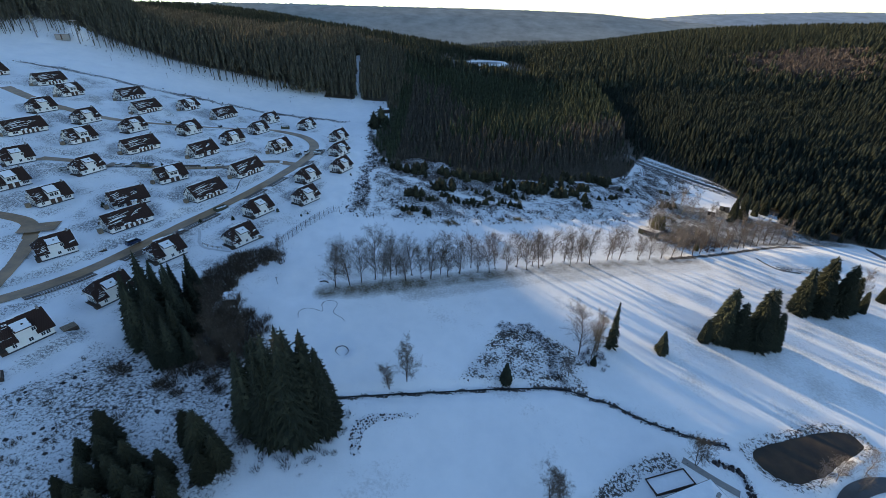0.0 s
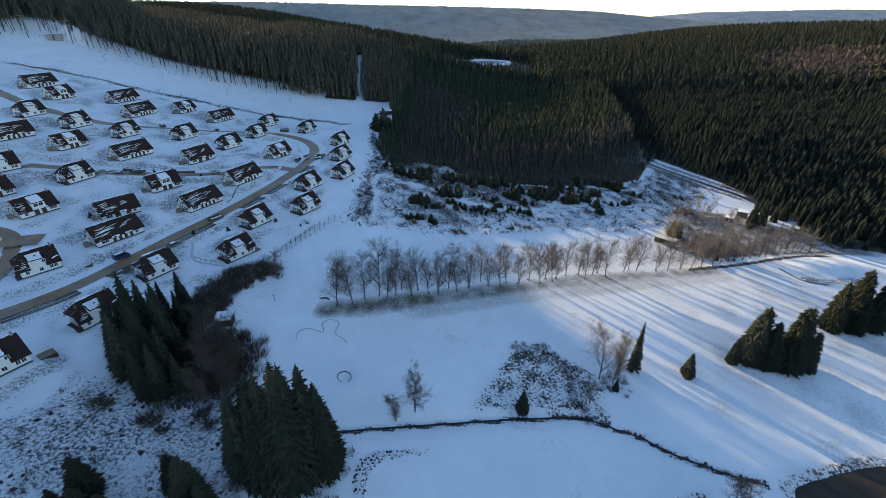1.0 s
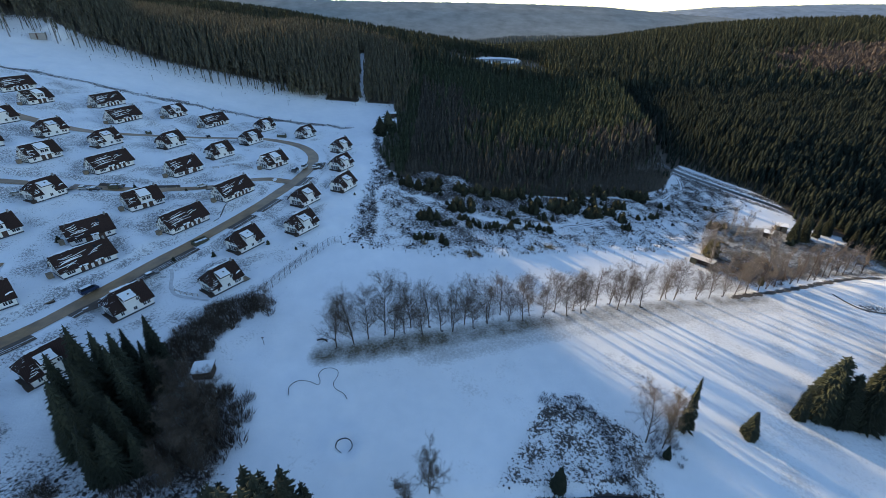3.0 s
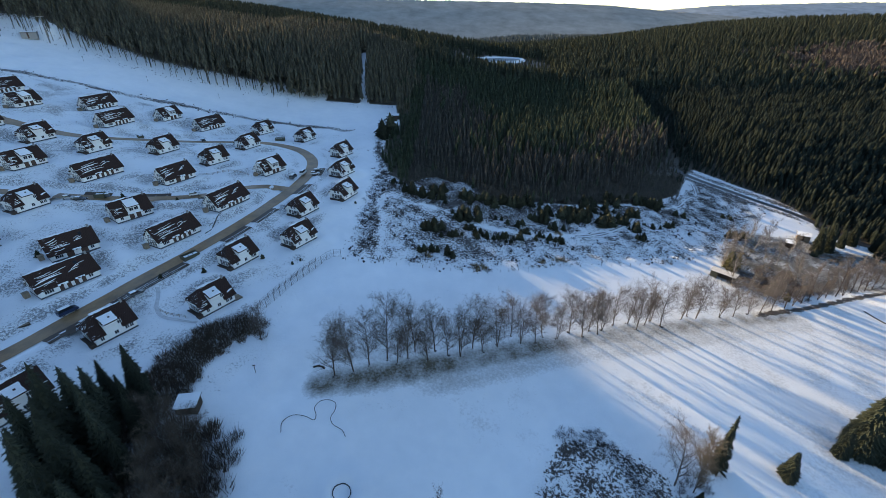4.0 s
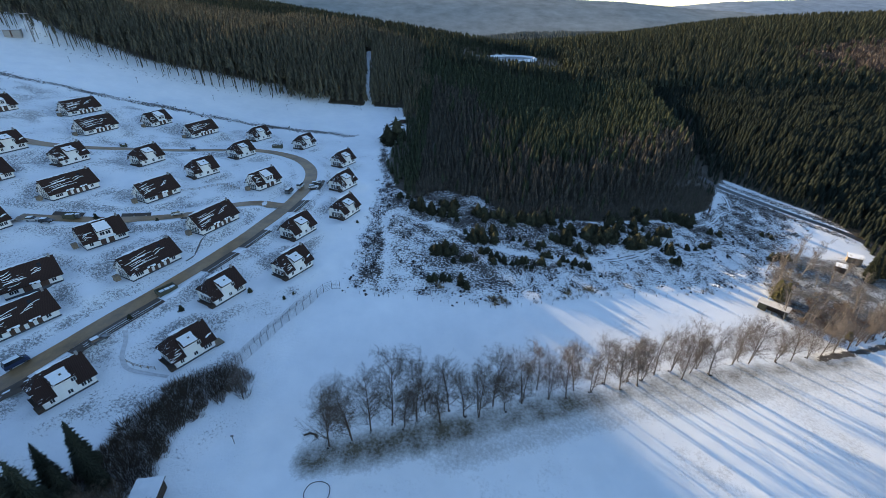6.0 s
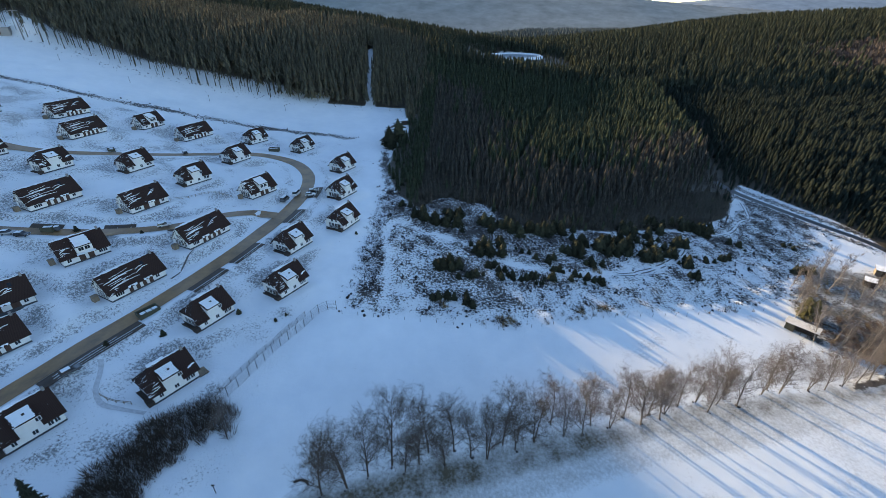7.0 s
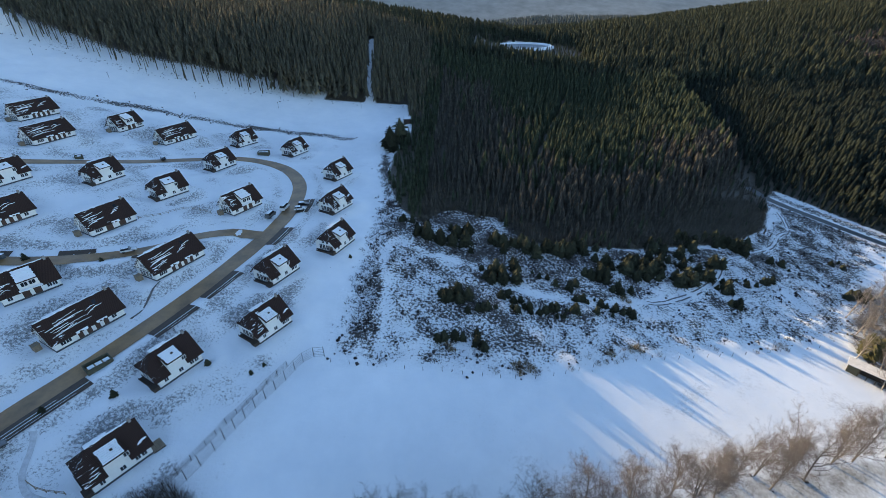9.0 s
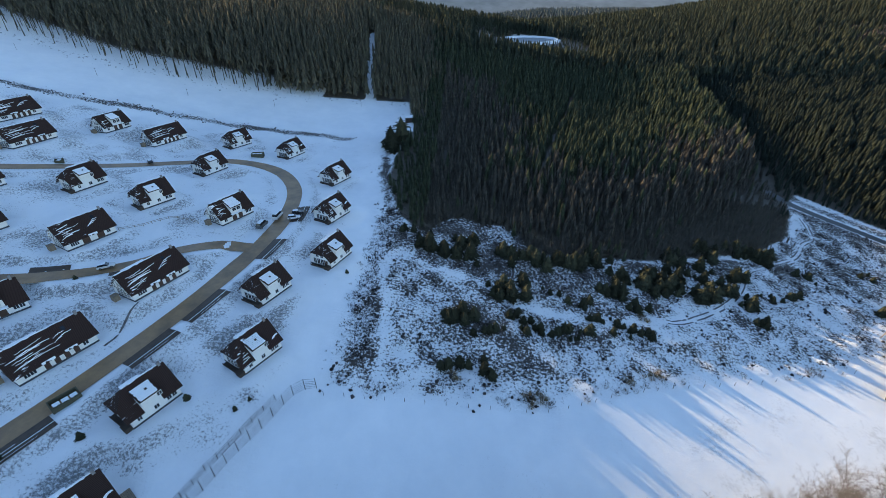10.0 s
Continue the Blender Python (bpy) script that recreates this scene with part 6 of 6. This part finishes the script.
def bush(h, seed, n=60, wide=0.45):
    """A leafless bush: thin rods fanning up and out from a broad foot."""
    rng = np.random.RandomState(seed)
    v, f = [], []
    for i in range(n):
        a, q = rng.uniform(0, 6.28), wide * h * math.sqrt(rng.uniform(0, 1))
        b = np.array([math.cos(a) * q * 0.7, math.sin(a) * q * 0.7, -0.05 * h + 0.3 * h * rng.uniform(0, 1) * (1 - q / (wide * h))])
        d = np.array([math.cos(a) * q * rng.uniform(0.2, 1.1), math.sin(a) * q * rng.uniform(0.2, 1.1), h * rng.uniform(0.35, 0.75)])
        d[:2] += rng.uniform(-0.12, 0.12, 2) * h
        t = rng.uniform(0, 6.28)
        w = np.array([math.cos(t), math.sin(t), 0]) * h * (0.02 if h > 1.9 else 0.045)
        o = len(v)
        v += [tuple(b - w), tuple(b + w), tuple(b + d)]
        f.append((o, o + 1, o + 2))
    return v, f, h


TUFTS = [tuft(15, 71, 0.6, 0.34), cushion(74, 0.5, 0.36), bush(0.7, 76, 22), tuft(15, 72, 0.6, 0.34)]


def sown(x0, x1, y0, y1, gap, seed, density, low, high, name, mat, label, kinds):
    x, y, r = scatter(x0, x1, y0, y1, gap, seed)
    keep = r.uniform(0, 1, len(x)) < density(x, y)
    x, y = x[keep], y[keep]
    n = len(kinds)
    ob = forest(name, np.stack([x, y, r.uniform(low, high, len(x)), r.randint(0, n, len(x))], -1), mat, label, kinds)
    ob["category"] = "undergrowth"


def open_ground(x, y):
    """Away from roads and houses."""
    free = np.ones(np.shape(x))
    for line, w in ((MAIN_ROAD, 7.5), (MID_ROAD, 6.5), (LEFT_ROAD, 4), (VALLEY_ROAD, 3.5)):
        free = free * (away(x, y, line) > w)
    for kind, hx, hy, a, cx, cy, pad in footprints():
        free = free * (np.hypot(x - cx, y - cy) > LENGTH[kind] * 0.62)
    return free


sown(-62, 190, 190, 385, 1.1, 81, lambda x, y: 0.95 * smooth(-2, 4, depth_in(x, y, SCRUB) + 2.5 * shape_noise(x, y, 12, 18)) * np.clip(0.46 + 0.6 * shape_noise(x, y, 15, 12) + 0.5 * shape_noise(x, y, 5, 80), 0, 1) * (1 - 0.35 * smooth(20, 70, x) * smooth(275, 245, y)) * (away(x, y, SCRUB_TRACK) > 1.7), 0.3, 0.95,
     "heather", SHRUB, "dark heather and bilberry tufts poking through snow", TUFTS)
def near_clumps(x, y):
    out = np.zeros(np.shape(x))
    for a, b in THICK + THIN:
        out = np.maximum(out, smooth(6.5, 1.5, np.hypot((x - a) * 0.8, y - b)))
    return out


sown(-62, 165, 196, 330, 1.15, 111, lambda x, y: smooth(-1, 3, depth_in(x, y, SCRUB)) * (away(x, y, SCRUB_TRACK) > 1.9) * np.clip(0.55 * near_clumps(x, y) + 0.9 * smooth(4.5, 2.0, away(x, y, [(-53, 275), (-47, 252), (-45, 235), (-45, 214)]) + shape_noise(x, y, 6, 113)) + 0.85 * shape_noise(x, y, 9, 112), 0, 0.9), 0.45, 1.4,
     "heather_thicket", SHRUB, "dark knee-high bushes in clumps among the heather", [bush(1.2, 114, 30, 0.6), bush(1.2, 115, 30, 0.6), tuft(16, 116, 0.8, 0.5)])
sown(-58, -30, 200, 285, 0.95, 120, lambda x, y: 0.85 * smooth(5.0, 2.6, away(x, y, [(-44, 276), (-44, 263), (-45.5, 250), (-45, 236), (-46, 226), (-43, 216), (-43, 207)]) + 1.3 * shape_noise(x, y, 6, 121)) * (away(x, y, SCRUB_TRACK) > 1.8), 0.5, 1.4,
     "track_brush", SHRUB, "dense dark brush beside the forest track", [bush(1.2, 114, 30, 0.6), bush(1.2, 115, 30, 0.6), tuft(16, 116, 0.8, 0.5)])
sown(-300, -50, 60, 372, 1.3, 83, lambda x, y: 0.2 * smooth(-54, -66, x) * smooth(366, 356, y - 0.186 * (x + 80)) * np.clip(0.5 + 0.7 * shape_noise(x, y, 24, 15), 0, 1) * open_ground(x, y), 0.12, 0.4,
     "rough_grass", SHRUB, "dark grass tufts on the village banks", TUFTS)
sown(-122, -44, 38, 130, 1.3, 85, lambda x, y: 0.6 * smooth(-1, 4, depth_in(x, y, ROUGH_BANK)) * np.clip(0.5 + 0.6 * shape_noise(x, y, 12, 86), 0, 1) * open_ground(x, y), 0.3, 1.0,
     "bank_brush", SHRUB, "dark brush and grass tufts on the steep bank", TUFTS)
sown(0, 70, 58, 134, 0.75, 87, lambda x, y: np.maximum(0.48 * smooth(-1, 2, depth_in(x, y, ROUGH_TRIANGLE)), 0.6 * smooth(-1, 2, depth_in(x, y, ROUGH_SOUTH))) * np.clip(0.55 + 0.6 * shape_noise(x, y, 9, 88), 0, 1), 0.2, 0.6,
     "brook_heather", SHRUB, "dark heather tufts on the rough by the brook", TUFTS)
sown(-46, 90, 80, 104, 0.7, 89, lambda x, y: 0.3 * smooth(1.5, 0.4, away(x, y, BROOK)), 0.15, 0.4, "brook_bank_grass", SHRUB, "dark tufts along the brook", TUFTS)
BED = curve([(-23.4, 72), (-24.6, 78.6), (-23.4, 82.9), (-17.9, 85.5), (-7, 86.8)], 1.5) + curve([(-7.2, 85.4), (-13.1, 84.2), (-18.3, 82.2), (-21.1, 78.5), (-21.0, 72)], 1.5)
sown(-30, 0, 68, 92, 0.5, 90, lambda x, y: 0.85 * inside(x, y, BED), 0.4, 0.8, "planted_bed", SHRUB, "dark dry stalks in a curved bed", [cushion(124, 0.8, 0.4), tuft(12, 125, 0.8, 0.34)])
sown(80, 135, 68, 98, 0.8, 91, lambda x, y: (0.12 + 0.6 * smooth(112, 122, x)) * smooth(-2.4, -1.0, depth_in(x, y, POND)) * smooth(np.interp(x, [100, 125], [1.2, 6.0]), 0.0, depth_in(x, y, POND)), 0.5, 1.3, "reeds", YELLOW_GRASS, "yellow-brown reeds round the pond", [bush(1, 133, 26, 0.4), bush(1, 134, 26, 0.4)])
sown(112, 235, 190, 290, 1.5, 92, lambda x, y: 0.5 * smooth(0, 4, depth_in(x, y, BROWNWOOD)) * np.clip(0.7 + shape_noise(x, y, 12, 123), 0, 1.6), 0.4, 1.2, "dry_undergrowth", YELLOW_GRASS, "dry yellow-brown undergrowth among bare trees", [TUFTS[0], TUFTS[2], TUFTS[3]])
SHRUBS = [bush(4, s) for s in (93, 94, 95)]
HEDGE = curve([(-88, 116), (-84, 126), (-82, 134), (-81, 141), (-78, 148), (-72, 154)], 2)
sown(-105, -55, 80, 162, 1.05, 96, lambda x, y: 0.85 * smooth(7.4, 4.2, away(x, y, HEDGE) + 1.6 * shape_noise(x, y, 7, 106)) * (np.hypot(x + 73.5, y - 125) > 4.5), 1.6, 4.4, "hedge", HEDGE_TWIGS, "dense dark brown thicket below the houses", SHRUBS)
sown(-92, -56, 78, 122, 1.5, 97, lambda x, y: 0.85 * smooth(19, 9, np.hypot((x + 72) * 0.95, (y - 107) * 0.9)) * (np.hypot(x + 73.5, y - 125) > 4.5), 2.0, 5.5, "thicket", HEDGE_TWIGS, "brown leafless thicket under the spruces", SHRUBS)
sown(112, 235, 190, 290, 2.6, 98, lambda x, y: np.maximum(0.2 * smooth(0, 4, depth_in(x, y, BROWNWOOD)) * np.clip(0.8 + shape_noise(x, y, 16, 122), 0, 1.6), 0.9 * smooth(8.5, 5, away(x, y, [(186, 241), (193, 234), (204, 231), (215, 230)]))), 0.8, 3.0, "brown_brush", BROWN_TWIGS, "reddish brown brush among bare trees", SHRUBS)
RUSSET_PATCH = [(123, 217), (139, 223), (149, 220), (150, 206), (140, 199), (127, 196), (120, 202), (118, 209)]
sown(112, 156, 190, 228, 0.9, 141, lambda x, y: 0.42 * smooth(-1, 2, depth_in(x, y, RUSSET_PATCH) + 3 * shape_noise(x, y, 6, 142)), 0.8, 2.4, "russet_thicket", RUSSET, "open russet leafless thicket beside the shed", SHRUBS)
sown(-50, 110, 190, 226, 2.2, 99, lambda x, y: 0.3 * smooth(2.2, 0.8, away(x, y, [(p[0], p[1] + 2) for p in edge])), 0.8, 2.4, "edge_brush", BROWN_TWIGS, "brown brush along the field fence", SHRUBS)
sown(-25, 60, 195, 245, 0.8, 117, lambda x, y: 0.75 * sum(smooth(q, q * 0.4, np.hypot(x - a, y - b)) for a, b, q in ((-17, 203, 1.8), (2, 198.5, 2.6), (5.5, 200, 2.0), (31, 209, 2.2), (40, 212, 3.0), (44, 235, 2.8), (37, 211, 1.5))), 1.2, 3.0, "reed_clumps", YELLOW_GRASS, "tall yellow-brown stalks in clumps along the field", [bush(2, 118, 40, 0.3), bush(2, 119, 40, 0.3)])
sown(-330, -50, 360, 430, 2.4, 100, lambda x, y: np.clip(0.45 + 0.4 * shape_noise(x, y, 9, 107), 0, 1) * smooth(-9, -1, depth_in(x, y, FOREST)) * (depth_in(x, y, FOREST) < 8), 0.5, 1.5, "wood_edge_brush", SHRUB, "brown brush along the foot of the hill wood", SHRUBS)
sown(72, 86, 64, 82, 0.5, 101, lambda x, y: 0.95 * smooth(0.9, 0.6, away(x, y, curve([(75.4, 78.1), (78.6, 77.1), (80.6, 75.3), (80.8, 72.4), (79.6, 67)], 1))), 0.9, 1.4, "garden_hedge", SHRUB, "clipped dark hedge curving round the terrace", [cushion(143, 1.2, 0.6), bush(1.2, 144, 26, 0.5)])
sown(46, 62, 108, 124, 1.6, 102, lambda x, y: 0.5 * smooth(7, 4, np.hypot(x - 52, y - 114)), 1.2, 3.0, "larch_undergrowth", SHRUB, "brown undergrowth beneath the larches", SHRUBS)
sown(-62, -22, 64, 98, 1.5, 103, lambda x, y: 0.6 * smooth(15, 10, np.hypot((x + 39) * 0.95, y - 78.5)), 1.0, 3.0, "spruce_skirt", SHRUB, "dark brush round the feet of the spruces", SHRUBS)
sown(15, 45, 98, 132, 0.9, 136, lambda x, y: 0.85 * smooth(3.4, 1.2, away(x, y, [(21.5, 127), (30.8, 127.1), (36.1, 121.6), (38.4, 115.4), (37.2, 106.5), (39.1, 102)]) + 0.8 * shape_noise(x, y, 5, 137)), 0.7, 1.9, "ridge_brush", SHRUB, "dark heather and brush on a low ridge", SHRUBS)
sown(48, 84, 82, 100, 0.6, 138, lambda x, y: 0.7 * smooth(1.9, 0.8, away(x, y, BROOK)) * smooth(50, 54, x), 0.4, 1.0, "stream_brush", SHRUB, "dark rushes hanging over the brook", TUFTS)
sown(-46, 125, 134, 196, 0.5, 139, lambda x, y: 0.8 * (np.min([np.hypot(x - a, y - b) for a, b, _ in ROW], axis=0) < 0.8), 0.3, 0.7, "trunk_foot_brush", SHRUB, "dark grass and shoots round the birch feet", TUFTS)
sown(0, 56, 96, 134, 1.3, 104, lambda x, y: 0.8 * smooth(-1, 2, depth_in(x, y, ROUGH_TRIANGLE)) * np.clip(0.02 + 0.9 * shape_noise(x, y, 10, 126), 0, 1), 0.6, 1.6, "ditch_brush", SHRUB, "dark brush along a ditch", SHRUBS)
sown(-30, 150, 258, 330, 2.3, 105, lambda x, y: 0.8 * smooth(-1, 3, wooded(x, y)) * smooth(58, 30, wooded(x, y) + 12 * shape_noise(x, y, 35, 45)), 3.0, 6.5, "twiggy_thicket", DARK_NEEDLES, "dense leafless thicket at the foot of the plantation", SHRUBS)
sown(-300, -76, 320, 372, 1.3, 108, lambda x, y: 0.55 * np.clip(0.5 + 0.5 * shape_noise(x, y, 8, 109), 0, 1) * smooth(7, 2, away(x, y, [(-290, 325), (-257, 335), (-223, 341), (-190, 353), (-152, 361), (-108, 366), (-80, 364)])), 0.3, 0.9, "slope_brush", SHRUB, "line of dark brush and tufts below the ski slope", TUFTS)
sown(140, 260, 215, 350, 1.3, 127, lambda x, y: 0.6 * smooth(12, 8, away(x, y, VALLEY_ROAD)) * smooth(2.8, 3.6, away(x, y, VALLEY_ROAD)) * np.clip(0.5 + 0.6 * shape_noise(x, y, 9, 128), 0, 1) * smooth(250, 285, y), 0.4, 1.6, "verge_brush", SHRUB, "dark brush along the verges of the valley road", [bush(1.2, 114, 26, 0.55), bush(1.2, 115, 26, 0.55)])
sown(-95, -55, 78, 96, 0.9, 140, lambda x, y: 0.85 * sum(smooth(q, q * 0.5, np.hypot(x - a, y - b)) for a, b, q in ((-75.5, 86.5, 3.4), (-71, 84.5, 1.8), (-89, 90, 3.2), (-65.5, 91, 2.2), (-61.5, 87.5, 2.4))), 1.2, 3.2, "dark_bushes", HEDGE_TWIGS, "round dark leafless bushes on the bank", SHRUBS)
sown(-120, -44, 38, 128, 1.4, 129, lambda x, y: 0.6 * smooth(-1, 4, depth_in(x, y, ROUGH_BANK)) * np.clip(0.05 + 0.9 * shape_noise(x, y, 11, 130), 0, 1), 0.7, 2.0, "bank_bushes", HEDGE_TWIGS, "brown leafless bushes in patches on the bank", [bush(1.6, 131, 34, 0.5), bush(1.6, 132, 34, 0.5)])
sown(108, 204, 182, 218, 0.8, 145, lambda x, y: 0.4 * smooth(1.7, 0.7, away(x, y, WOOD_DITCH) + 0.8 * shape_noise(x, y, 6, 146)), 0.2, 0.55, "wood_ditch_brush", SHRUB, "dark brush along the ditch below the birches", TUFTS)
